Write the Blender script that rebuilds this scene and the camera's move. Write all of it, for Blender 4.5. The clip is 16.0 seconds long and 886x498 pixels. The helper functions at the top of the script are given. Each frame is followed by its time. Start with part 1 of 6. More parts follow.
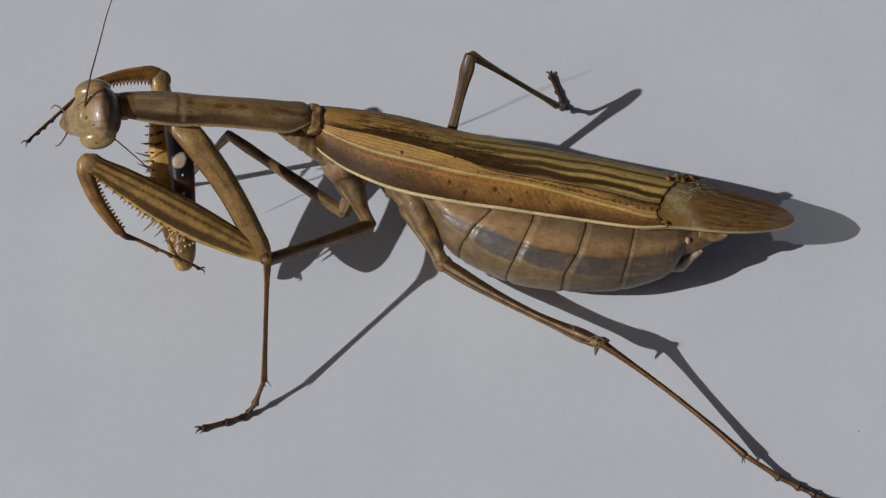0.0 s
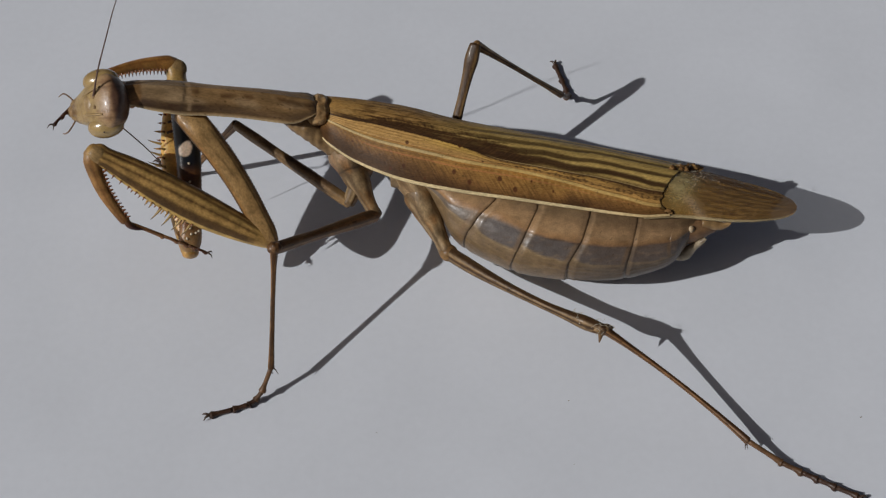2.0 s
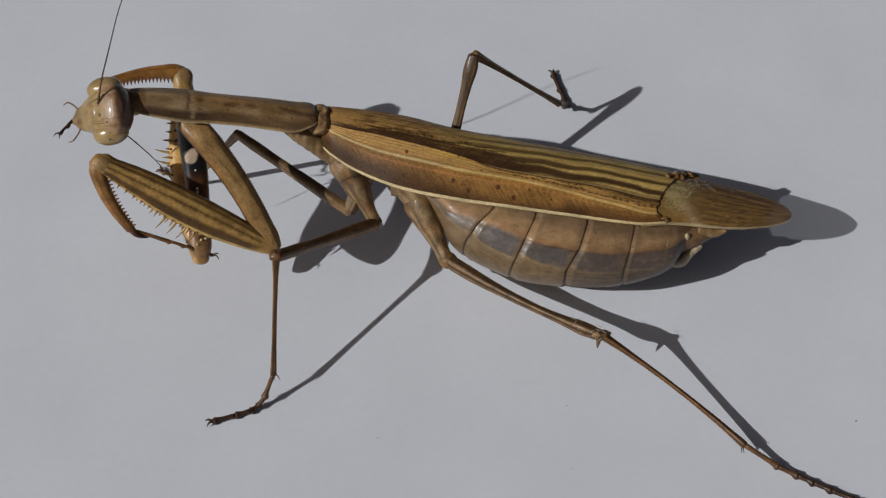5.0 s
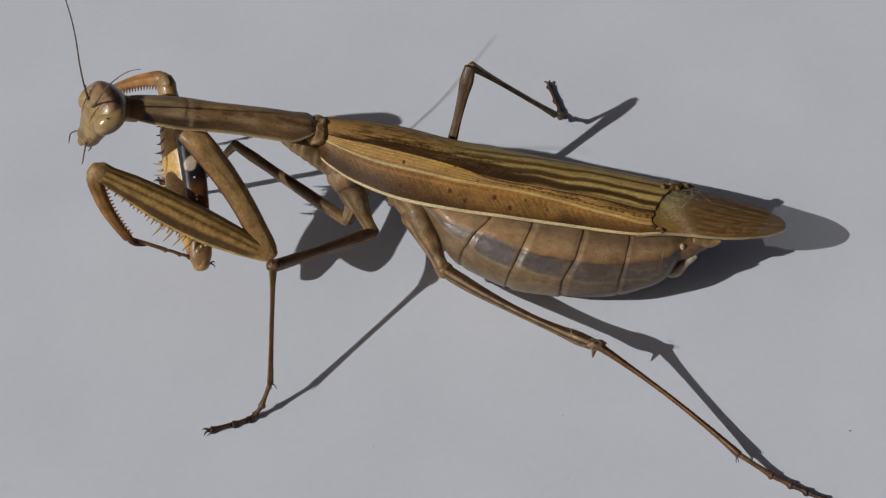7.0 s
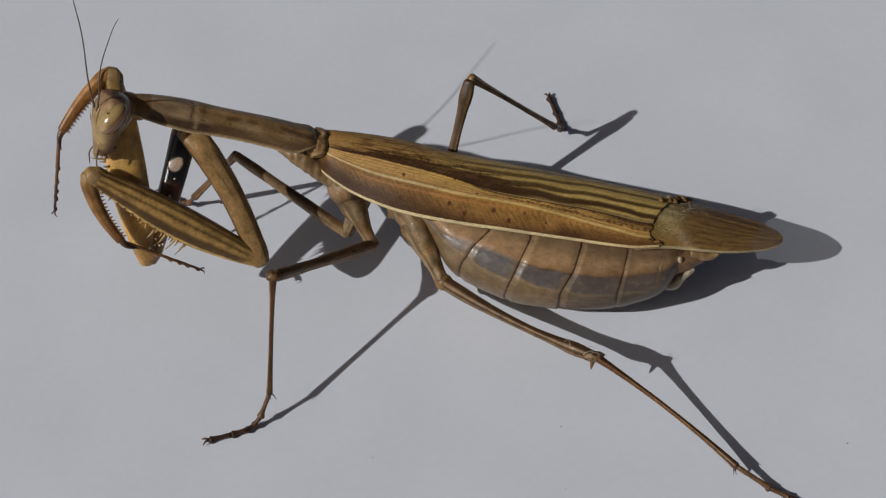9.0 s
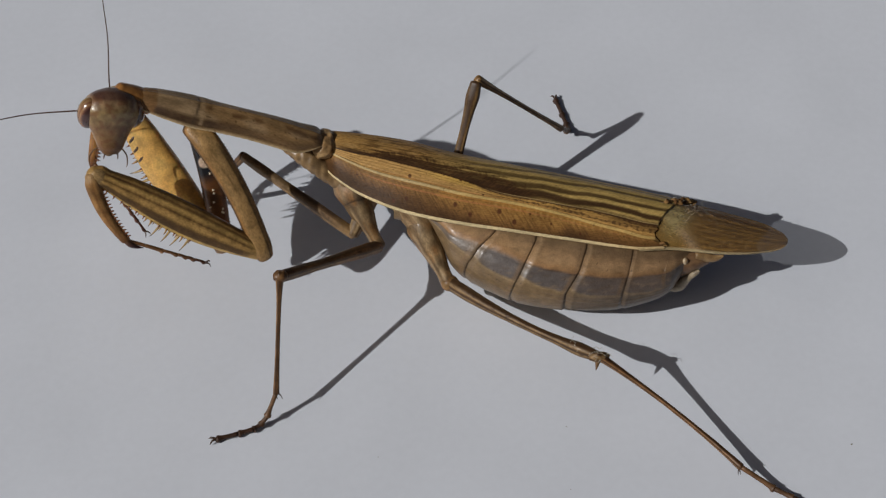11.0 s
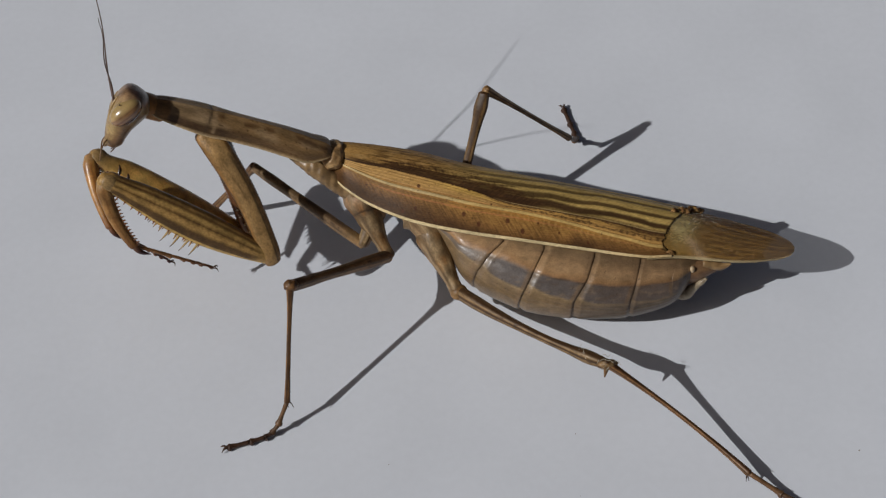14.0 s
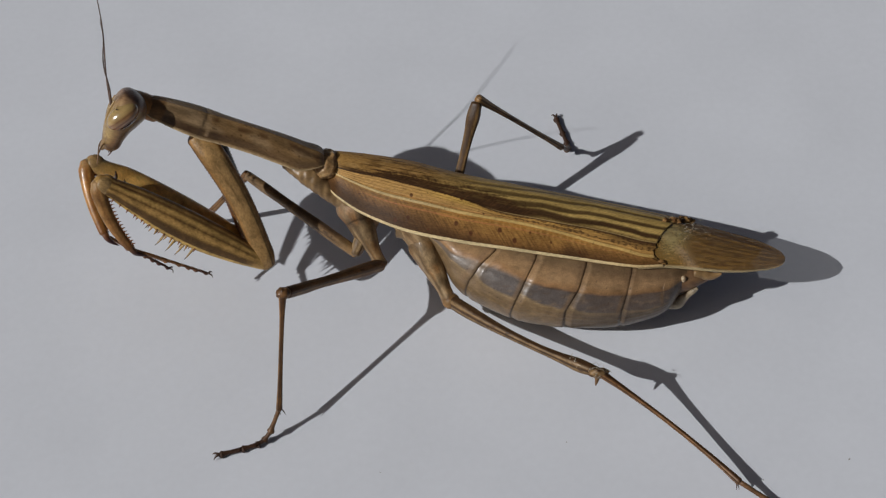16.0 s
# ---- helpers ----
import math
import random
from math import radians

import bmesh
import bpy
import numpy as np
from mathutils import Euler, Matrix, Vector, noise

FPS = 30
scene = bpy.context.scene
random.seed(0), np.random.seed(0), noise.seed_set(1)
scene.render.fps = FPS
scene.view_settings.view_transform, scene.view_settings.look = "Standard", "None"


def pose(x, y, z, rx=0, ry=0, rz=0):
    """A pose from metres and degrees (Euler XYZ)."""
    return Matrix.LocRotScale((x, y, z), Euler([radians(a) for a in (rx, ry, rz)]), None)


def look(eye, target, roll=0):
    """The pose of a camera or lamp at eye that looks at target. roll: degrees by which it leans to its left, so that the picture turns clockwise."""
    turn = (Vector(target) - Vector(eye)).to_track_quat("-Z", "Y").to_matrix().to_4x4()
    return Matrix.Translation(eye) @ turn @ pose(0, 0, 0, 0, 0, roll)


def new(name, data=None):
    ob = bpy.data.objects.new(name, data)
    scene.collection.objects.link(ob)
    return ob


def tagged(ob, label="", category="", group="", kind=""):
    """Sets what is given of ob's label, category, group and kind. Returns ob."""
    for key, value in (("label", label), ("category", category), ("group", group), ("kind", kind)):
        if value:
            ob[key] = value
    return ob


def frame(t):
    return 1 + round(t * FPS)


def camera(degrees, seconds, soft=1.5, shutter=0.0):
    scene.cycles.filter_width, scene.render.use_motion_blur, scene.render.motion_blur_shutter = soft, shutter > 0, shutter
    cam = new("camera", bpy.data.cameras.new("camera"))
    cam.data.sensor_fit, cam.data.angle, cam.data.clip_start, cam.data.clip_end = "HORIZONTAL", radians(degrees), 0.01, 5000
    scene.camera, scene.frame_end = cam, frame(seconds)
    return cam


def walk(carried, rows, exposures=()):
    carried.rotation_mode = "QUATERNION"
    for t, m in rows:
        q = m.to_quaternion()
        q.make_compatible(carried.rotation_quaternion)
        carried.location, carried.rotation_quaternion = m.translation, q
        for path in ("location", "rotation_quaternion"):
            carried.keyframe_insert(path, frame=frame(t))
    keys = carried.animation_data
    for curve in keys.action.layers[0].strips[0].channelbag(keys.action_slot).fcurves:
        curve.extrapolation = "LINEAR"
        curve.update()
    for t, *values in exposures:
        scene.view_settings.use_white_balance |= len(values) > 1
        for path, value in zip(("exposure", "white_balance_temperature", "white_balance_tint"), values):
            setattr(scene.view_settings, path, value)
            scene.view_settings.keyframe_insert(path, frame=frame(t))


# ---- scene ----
import functools

# ---- camera ----
cam = camera(28.0, 16.0, soft=1.25)
walk(cam, [
    (0, pose(0.00192, -0.11569, 0.14414, 38.824, 0.665, 0.239)),
    (0.5, pose(0.00201, -0.11583, 0.14421, 38.717, 0.706, 0.295)),
    (1, pose(0.00204, -0.11621, 0.14458, 38.656, 0.935, 0.132)),
    (1.5, pose(0.00209, -0.11646, 0.14488, 38.623, 1.012, 0.235)),
    (2, pose(0.00208, -0.11675, 0.14516, 38.505, 0.914, 0.269)),
    (2.5, pose(0.00207, -0.11701, 0.14545, 38.586, 0.935, 0.208)),
    (3, pose(0.00208, -0.11721, 0.14577, 38.702, 1.060, 0.169)),
    (3.5, pose(0.00206, -0.11734, 0.14604, 38.774, 1.046, 0.250)),
    (4, pose(0.00211, -0.11772, 0.14637, 38.774, 1.073, 0.113)),
    (6.5, pose(0.00228, -0.11864, 0.14736, 38.939, 0.965, 0.203)),
    (7, pose(0.00231, -0.11879, 0.14759, 39.089, 0.920, 0.147)),
    (7.5, pose(0.00235, -0.11901, 0.14780, 39.213, 1.006, 0.105)),
    (8, pose(0.00243, -0.11911, 0.14791, 39.242, 0.890, 0.285)),
    (8.5, pose(0.00248, -0.11910, 0.14797, 39.380, 0.894, 0.264)),
    (9, pose(0.00257, -0.11915, 0.14805, 39.452, 0.817, 0.367)),
    (11.5, pose(0.00298, -0.12013, 0.14861, 39.586, 1.164, 0.736)),
    (12, pose(0.00301, -0.12033, 0.14875, 39.500, 1.361, 0.719)),
    (12.5, pose(0.00306, -0.12049, 0.14899, 39.734, 1.348, 0.759)),
    (13, pose(0.00312, -0.12048, 0.14903, 39.849, 1.310, 0.739)),
    (13.5, pose(0.00318, -0.12071, 0.14926, 39.806, 1.236, 0.790)),
    (14, pose(0.00326, -0.12090, 0.14950, 39.906, 1.432, 0.720)),
    (14.5, pose(0.00336, -0.12109, 0.14967, 39.901, 1.435, 0.780)),
    (15, pose(0.00341, -0.12118, 0.14976, 39.982, 1.347, 0.850)),
    (15.5, pose(0.00347, -0.12131, 0.14989, 40.192, 1.374, 0.715)),
    (16, pose(0.00352, -0.12135, 0.14990, 40.203, 1.182, 0.745)),
], exposures=[(0, -0.985), (4, -0.98), (9, -0.955), (13, -0.935), (16, -0.905)])

# ---- light ----
SUN = Vector((-1.129, -0.635, 1.0)).normalized()
world = bpy.data.worlds.new("sky")
scene.world = world
world.use_nodes = True
sky = world.node_tree.nodes.new("ShaderNodeTexSky")
sky.sky_type, sky.sun_disc = "NISHITA", False
sky.sun_elevation = math.asin(SUN.z)
sky.sun_rotation = math.atan2(SUN.x, SUN.y)
world.node_tree.links.new(sky.outputs[0], world.node_tree.nodes["Background"].inputs[0])
world.node_tree.nodes["Background"].inputs[1].default_value = 0.037
sky.air_density, sky.dust_density, sky.ozone_density = 0.45, 5.0, 0.2
sun = new("sun", bpy.data.lights.new("sun", "SUN"))
sun.data.energy, sun.data.angle, sun.data.color = 5.0, radians(0.55), (1.0, 0.99, 0.975)
sun.matrix_world = look(SUN * 5, (0, 0, 0))
scene.view_settings.exposure = -0.99

MM = 0.001
TAU = 2 * math.pi


# ---- materials ----
def surface(name, colour=None, rough=0.45, spec=0.5, grain=0.12, grain_size=0.25, blotch=0.15, blotch_size=1.6, bump=0.15, bump_size=0.12, coat=0.0, sub=0.0, metal=0.0, stretch=(1, 1, 1)):
    """Horn-like surface: base colour from the mesh's tint (or one colour), varied at two scales, with fine relief. Sizes in mm."""
    m = bpy.data.materials.new(name)
    m.use_nodes = True
    nt = m.node_tree
    b = nt.nodes["Principled BSDF"]
    link = nt.links.new
    co = nt.nodes.new("ShaderNodeTexCoord")
    mp = nt.nodes.new("ShaderNodeMapping")
    mp.inputs["Scale"].default_value = [1000 * s for s in stretch]
    link(co.outputs["Object"], mp.inputs[0])
    if colour is None:
        base = nt.nodes.new("ShaderNodeAttribute")
        base.attribute_name = "tint"
        out = base.outputs["Color"]
    else:
        base = nt.nodes.new("ShaderNodeRGB")
        base.outputs[0].default_value = (*colour, 1)
        out = base.outputs[0]
    for amount, size, detail in ((grain, grain_size, 3), (blotch, blotch_size, 2)):
        n = nt.nodes.new("ShaderNodeTexNoise")
        n.inputs["Scale"].default_value, n.inputs["Detail"].default_value = 1 / size, detail
        link(mp.outputs[0], n.inputs["Vector"])
        r = nt.nodes.new("ShaderNodeMapRange")
        r.inputs["From Min"].default_value, r.inputs["From Max"].default_value = 0.3, 0.7
        r.inputs["To Min"].default_value, r.inputs["To Max"].default_value = 1 - amount * 1.6, 1 + amount * 1.2
        link(n.outputs["Fac"], r.inputs["Value"])
        mul = nt.nodes.new("ShaderNodeVectorMath")
        mul.operation = "SCALE"
        link(out, mul.inputs[0])
        link(r.outputs[0], mul.inputs["Scale"])
        out = mul.outputs[0]
    link(out, b.inputs["Base Color"])
    n = nt.nodes.new("ShaderNodeTexNoise")
    n.inputs["Scale"].default_value, n.inputs["Detail"].default_value = 1 / bump_size, 4
    link(mp.outputs[0], n.inputs["Vector"])
    bp = nt.nodes.new("ShaderNodeBump")
    bp.inputs["Strength"].default_value, bp.inputs["Distance"].default_value = min(1.0, bump * 3), 0.0001
    link(n.outputs["Fac"], bp.inputs["Height"])
    link(bp.outputs[0], b.inputs["Normal"])
    rr = nt.nodes.new("ShaderNodeMapRange")
    rr.inputs["To Min"].default_value, rr.inputs["To Max"].default_value = max(0.05, rough - 0.12), min(1, rough + 0.15)
    link(n.outputs["Fac"], rr.inputs["Value"])
    link(rr.outputs[0], b.inputs["Roughness"])
    b.inputs["Specular IOR Level"].default_value = spec
    b.inputs["Metallic"].default_value = metal
    b.inputs["Coat Weight"].default_value = coat
    b.inputs["Coat Roughness"].default_value = 0.15
    if sub:
        b.inputs["Subsurface Weight"].default_value = sub
        b.inputs["Subsurface Radius"].default_value = (0.0006, 0.0003, 0.00015)
        b.inputs["Subsurface Scale"].default_value = 1.0
    return m


def paper_material():
    m = surface("paper", (0.671, 0.70, 0.757), rough=0.6, spec=0.3, grain=0.010, grain_size=0.9, blotch=0.022, blotch_size=16, bump=0.02, bump_size=0.3)
    return m


PAPER = paper_material()
EARTH = surface("earth", (0.30, 0.28, 0.25), rough=0.9, grain_size=30, blotch_size=400, bump_size=20)
CHITIN = surface("chitin", rough=0.44, spec=0.28, grain=0.16, grain_size=0.16, blotch=0.20, blotch_size=0.8, bump=0.14, bump_size=0.16, coat=0.06, stretch=(0.6, 1, 1))
SHELL = surface("shell", rough=0.30, spec=0.42, grain=0.10, grain_size=0.16, blotch=0.12, blotch_size=1.0, bump=0.09, bump_size=0.1, coat=0.14, stretch=(0.5, 1, 1))
HORN = surface("dull_horn", rough=0.40, spec=0.24, grain=0.13, grain_size=0.16, blotch=0.14, blotch_size=1.0, bump=0.09, bump_size=0.1, coat=0.05, stretch=(0.4, 1, 1))
WING = surface("wing_membrane", rough=0.46, spec=0.16, grain=0.16, grain_size=0.11, blotch=0.12, blotch_size=1.1, bump=0.035, bump_size=0.12, stretch=(0.3, 1, 1))
BELLY = surface("belly", rough=0.37, spec=0.36, grain=0.10, grain_size=0.14, blotch=0.12, blotch_size=0.9, bump=0.07, bump_size=0.22, coat=0.06)
WING_TIP = surface("thin_wing", rough=0.42, spec=0.2, grain=0.16, grain_size=0.11, blotch=0.14, blotch_size=1.1, bump=0.05, bump_size=0.12, stretch=(0.3, 1, 1))
WING_TIP.node_tree.nodes["Principled BSDF"].inputs["Alpha"].default_value = 0.58
EYE = surface("eye", rough=0.2, spec=0.55, grain=0.05, grain_size=0.12, blotch=0.1, blotch_size=1.2, bump=0.03, bump_size=0.06, coat=0.5)
AMBER = surface("amber", rough=0.35, spec=0.5, grain=0.12, grain_size=0.2, blotch=0.2, blotch_size=1.2, bump=0.08, bump_size=0.12, coat=0.15, sub=0.25)
DARK = surface("dark_horn", (0.055, 0.03, 0.018), rough=0.35, spec=0.5, coat=0.1)
SPINE = surface("spine_horn", rough=0.35, spec=0.5, grain=0.1, coat=0.1)
HAIR = surface("hair", (0.10, 0.055, 0.04), rough=0.5)
FLUFF = surface("fluff", (0.50, 0.46, 0.36), rough=0.8)


# ---- mesh helpers (millimetres in, metres out) ----
def mesh_from(name, verts, faces, tint=None, smooth=True, material=None):
    me = bpy.data.meshes.new(name)
    me.from_pydata([[c * MM for c in v] for v in verts], [], faces)
    if tint is not None:
        at = me.attributes.new("tint", "FLOAT_COLOR", "POINT")
        at.data.foreach_set("color", np.array([(c[0] * 1.03, c[1] * 0.975, c[2] * 0.94, 1.0) for c in tint], dtype=np.float32).ravel())
    bm = bmesh.new()
    bm.from_mesh(me)
    bmesh.ops.recalc_face_normals(bm, faces=bm.faces[:])
    bm.to_mesh(me)
    bm.free()
    if smooth:
        me.polygons.foreach_set("use_smooth", [True] * len(me.polygons))
    if material:
        me.materials.append(material)
    return me


def part(name, me, parent, label="", m=None):
    ob = new(name, me)
    ob.parent = parent
    if m is not None:
        ob.matrix_basis = m
    if label:
        ob["label"] = label
    return ob


def mixc(a, b, f):
    f = min(1.0, max(0.0, f))
    return tuple(x + (y - x) * f for x, y in zip(a, b))


def sm(a, b, x):
    x = min(1.0, max(0.0, (x - a) / (b - a)))
    return x * x * (3 - 2 * x)


def curve_at(table, s):
    """Smooth value at s from rows (s, values...)."""
    cols = []
    xs = [r[0] for r in table]
    i = min(max(np.searchsorted(xs, s) - 1, 0), len(xs) - 2)
    f = min(1.0, max(0.0, (s - xs[i]) / (xs[i + 1] - xs[i])))
    for k in range(1, len(table[0])):
        p0, p1, p2, p3 = (table[min(max(j, 0), len(xs) - 1)][k] for j in (i - 1, i, i + 1, i + 2))
        x0, x1, x2, x3 = (xs[min(max(j, 0), len(xs) - 1)] for j in (i - 1, i, i + 1, i + 2))
        d1 = (p2 - p0) / (x2 - x0) * (x2 - x1)
        d2 = (p3 - p1) / (x3 - x1) * (x2 - x1)
        cols.append((2 * f**3 - 3 * f * f + 1) * p1 + (f**3 - 2 * f * f + f) * d1 + (3 * f * f - 2 * f**3) * p2 + (f**3 - f * f) * d2)
    return cols


def loft(name, rings, material, tint=None, caps=True, closed=True):
    """Skin over rings of equally many points; tint(ring, k, point) gives the base colour."""
    n = len(rings[0])
    verts = [p for r in rings for p in r]
    cols = [tint(i, k, Vector(p)) for i, r in enumerate(rings) for k, p in enumerate(r)] if tint else None
    faces = []
    for i in range(len(rings) - 1):
        for k in range(n if closed else n - 1):
            a, b = i * n + k, i * n + (k + 1) % n
            faces.append((a, b, b + n, a + n))
    if caps and closed:
        faces.append(tuple(range(n))[::-1])
        faces.append(tuple((len(rings) - 1) * n + k for k in range(n)))
    return mesh_from(name, verts, faces, cols, material=material)


def limb(name, length, table, material, tint, n=16, steps=40, bend=None, power=1.0, lumps=0.0):
    """A limb along +x. table rows: x/length, half height up, half height down, half thickness. bend(x) -> (dy, dz)."""
    rings = []
    r0, r1 = curve_at(table, 0)[0], curve_at(table, 1)[0]
    xs = [-0.6 * r0 / length * math.cos(0.5 * math.pi * q / 5) for q in range(5)] + [i / steps for i in range(steps + 1)] + [1 + 0.6 * r1 / length * math.sin(0.5 * math.pi * q / 5) for q in range(1, 6)]
    ends = [max(0.03, math.sin(0.5 * math.pi * q / 5)) for q in range(5)] + [1.0] * (steps + 1) + [max(0.03, math.cos(0.5 * math.pi * q / 5)) for q in range(1, 6)]
    for f, e in zip(xs, ends):
        up, down, half = curve_at(table, min(1.0, max(0.0, f)))
        dy, dz = bend(min(1.0, max(0.0, f))) if bend else (0, 0)
        ring = []
        for k in range(n):
            a = TAU * k / n
            c, s = math.cos(a), math.sin(a)
            c, s = math.copysign(abs(c) ** power, c), math.copysign(abs(s) ** power, s)
            g = e * (1 + lumps * nz((f * length * 0.45, c * 1.3, s * 1.3), 0.8, 3)) if lumps else e
            ring.append((f * length, dy + half * g * c, dz + (up if s > 0 else down) * g * s))
        rings.append(ring)
    return loft(name, rings, material, lambda i, k, p: tint(min(1.0, max(0.0, xs[i])), TAU * k / n, p))


def tube(name, pts, radii, material, colour=None, n=8, sub=6):
    """A round tube through points, with a radius at each."""
    pts = [Vector(p) for p in pts]
    rows = [(i, *p, r) for i, (p, r) in enumerate(zip(pts, radii))]
    path = [curve_at(rows, i / sub) for i in range((len(pts) - 1) * sub + 1)]
    rings = []
    side = None
    for i, q in enumerate(path):
        a, b = path[max(0, i - 1)], path[min(len(path) - 1, i + 1)]
        d = Vector(b[:3]) - Vector(a[:3])
        d.normalize()
        if side is None:
            side = d.orthogonal().normalized()
        side = (side - d * side.dot(d)).normalized()
        up = d.cross(side)
        c = Vector(q[:3])
        rings.append([tuple(c + (side * math.cos(TAU * k / n) + up * math.sin(TAU * k / n)) * max(q[3], 0.01)) for k in range(n)])
    tint = None
    if colour is not None:
        tint = (lambda i, k, p: colour(i / (len(path) - 1), TAU * k / n, p)) if callable(colour) else (lambda i, k, p: colour)
    return loft(name, rings, material, tint)


def blob(name, centre, radii, material, colour, shape=None, nu=24, nv=16):
    """An ellipsoid that shape(direction) -> factor may pull about."""
    rings = []
    for i in range(nv + 1):
        t = math.pi * (i + 0.15) / (nv + 0.3)
        ring = []
        for k in range(nu):
            a = TAU * k / nu
            d = Vector((math.sin(t) * math.cos(a), math.sin(t) * math.sin(a), math.cos(t)))
            f = shape(d) if shape else (1, 1, 1)
            ring.append(tuple(c + x * r * g for c, x, r, g in zip(centre, d, radii, f)))
        rings.append(ring)
    tint = (lambda i, k, p: colour(p)) if callable(colour) else (lambda i, k, p: colour)
    return loft(name, rings, material, tint)


def nz(p, size, seed=0.0):
    return noise.noise(Vector((p[0] / size + seed, p[1] / size - seed, p[2] / size + 2 * seed)))


# ---- ground ----
def sheet():
    n = 60
    half = 400.0
    verts, faces = [], []
    for j in range(n + 1):
        for i in range(n + 1):
            x, y = half * (2 * i / n - 1), half * (2 * j / n - 1)
            verts.append((x, y, 0.0))
    for j in range(n):
        for i in range(n):
            a = j * (n + 1) + i
            faces.append((a, a + 1, a + n + 2, a + n + 1))
    k = len(verts)
    c = [0, n, (n + 1) * (n + 1) - 1, (n + 1) * n]
    verts += [(verts[q][0], verts[q][1], -0.6) for q in c]
    faces += [(c[i], c[(i + 1) % 4], k + (i + 1) % 4, k + i) for i in range(4)] + [(k, k + 1, k + 2, k + 3)]
    ob = new("paper_sheet", mesh_from("paper_sheet", verts, faces, smooth=False, material=PAPER))
    tagged(ob, "smooth white paper sheet lying flat in sunlight", "paper", kind="structure")
    g = new("ground", mesh_from("ground", [(-3e5, -3e5, -0.8), (3e5, -3e5, -0.8), (3e5, 3e5, -0.8), (-3e5, 3e5, -0.8)], [(0, 1, 2, 3)], smooth=False, material=EARTH))
    tagged(g, "plain brownish ground far under the sheet", "ground", kind="structure")


sheet()

# ---- the mantis ----
mantis = new("mantis")
tagged(mantis, "brown praying mantis female, fat abdomen, torn wing, standing on white paper", "mantis")

# body space: s along the back from the base of the neck shield, w to the animal's left, z up
AX = Vector((0.9917, -0.1289, 0))
BASE = Vector((-13.35, 4.17, 0))


def body(s, w, z):
    return (BASE.x + s * AX.x + w * AX.y, BASE.y + s * AX.y - w * AX.x, z)


NEAR = [(-0.6, 0.7, 12.6), (0.3, 1.1, 13.2), (1.85, 2.57, 13.37), (4.59, 3.96, 12.83), (9.27, 5.43, 12.46), (14.9, 5.87, 11.96), (20.4, 5.8, 11.45), (25.9, 5.56, 10.73), (33.15, 5.2, 9.89), (36.4, 4.4, 9.53), (42.6, 3.39, 8.5), (46.6, 2.0, 7.8), (48.2, 0.95, 7.55), (48.7, 0.1, 7.5)]
FAR = [(-0.6, -1.3, 15.5), (0.4, -1.8, 15.75), (8.1, -2.74, 14.4), (13.85, -2.2, 13.7), (19.5, -2.06, 12.95), (24.6, -2.1, 12.11), (30.9, -2.05, 11.17), (36.3, -1.85, 10.32), (42.4, -1.7, 8.93), (45.9, -1.5, 8.13), (48.1, -0.85, 7.6), (48.7, -0.1, 7.5)]
ARCH = [(-0.6, 0.95), (0.5, 1.05), (5, 1.6), (15, 2.2), (30, 2.0), (36, 1.6), (44, 0.7), (48.7, 0.1)]
VEIN = [(-0.6, 0.33), (3.2, 0.305), (6.3, 0.285), (9.1, 0.285), (12, 0.28), (14.7, 0.262), (17.5, 0.255), (20.3, 0.25), (23, 0.238), (25.9, 0.213), (28.7, 0.178), (31.5, 0.152), (34.2, 0.11), (37.5, 0.08)]
BOUND = [(-0.6, 0.44), (3.2, 0.47), (6, 0.5), (8.9, 0.49), (11.7, 0.475), (14.6, 0.44), (16.4, 0.405), (18, 0.362), (19.6, 0.342), (23, 0.338), (25.8, 0.335), (28.5, 0.335), (31.3, 0.318), (34, 0.29), (37.5, 0.26)]
WEDGE = [(-0.6, 0.47), (1.6, 0.515), (5.8, 0.61), (8.7, 0.655), (11.5, 0.645), (14.4, 0.63), (17.2, 0.6), (19, 0.56), (22, 0.46), (25, 0.38), (37.5, 0.3)]
# the dark lines between the pale stripes at the back of the wing, from the pale vein up to the far edge
DARK_LINES = [
    [(8, 0.50), (14, 0.47), (20, 0.40), (23, 0.425), (25.8, 0.402), (28.5, 0.425), (31.3, 0.425), (34, 0.385), (37.5, 0.35)],
    [(8, 0.58), (14, 0.55), (20, 0.505), (23, 0.535), (25.6, 0.528), (28.4, 0.56), (31, 0.555), (34, 0.545), (37.5, 0.52)],
    [(8, 0.66), (14, 0.64), (20, 0.642), (23, 0.68), (25.6, 0.685), (28.4, 0.73), (31, 0.73), (34, 0.735), (37.5, 0.72)],
    [(8, 0.73), (14, 0.74), (20, 0.78), (23, 0.85), (25.6, 0.88), (28.4, 0.9), (31, 0.9), (34, 0.91), (37.5, 0.9)]]


@functools.lru_cache(maxsize=None)
def back_line(k):
    s = k / 200
    return (*curve_at(NEAR, s), *curve_at(FAR, s), curve_at(ARCH, s)[0])


def back(s, v, lift=0.0):
    wn, zn, wf, zf, arch = back_line(round(s * 200))
    return body(s, wn + (wf - wn) * v, zn + (zf - zn) * v + arch * 4 * v * (1 - v) + lift)


CREAM, TAN, OCHRE = (0.62, 0.53, 0.31), (0.53, 0.325, 0.105), (0.36, 0.195, 0.05)
BROWN, UMBER, OLIVE = (0.175, 0.088, 0.027), (0.030, 0.015, 0.008), (0.60, 0.445, 0.15)


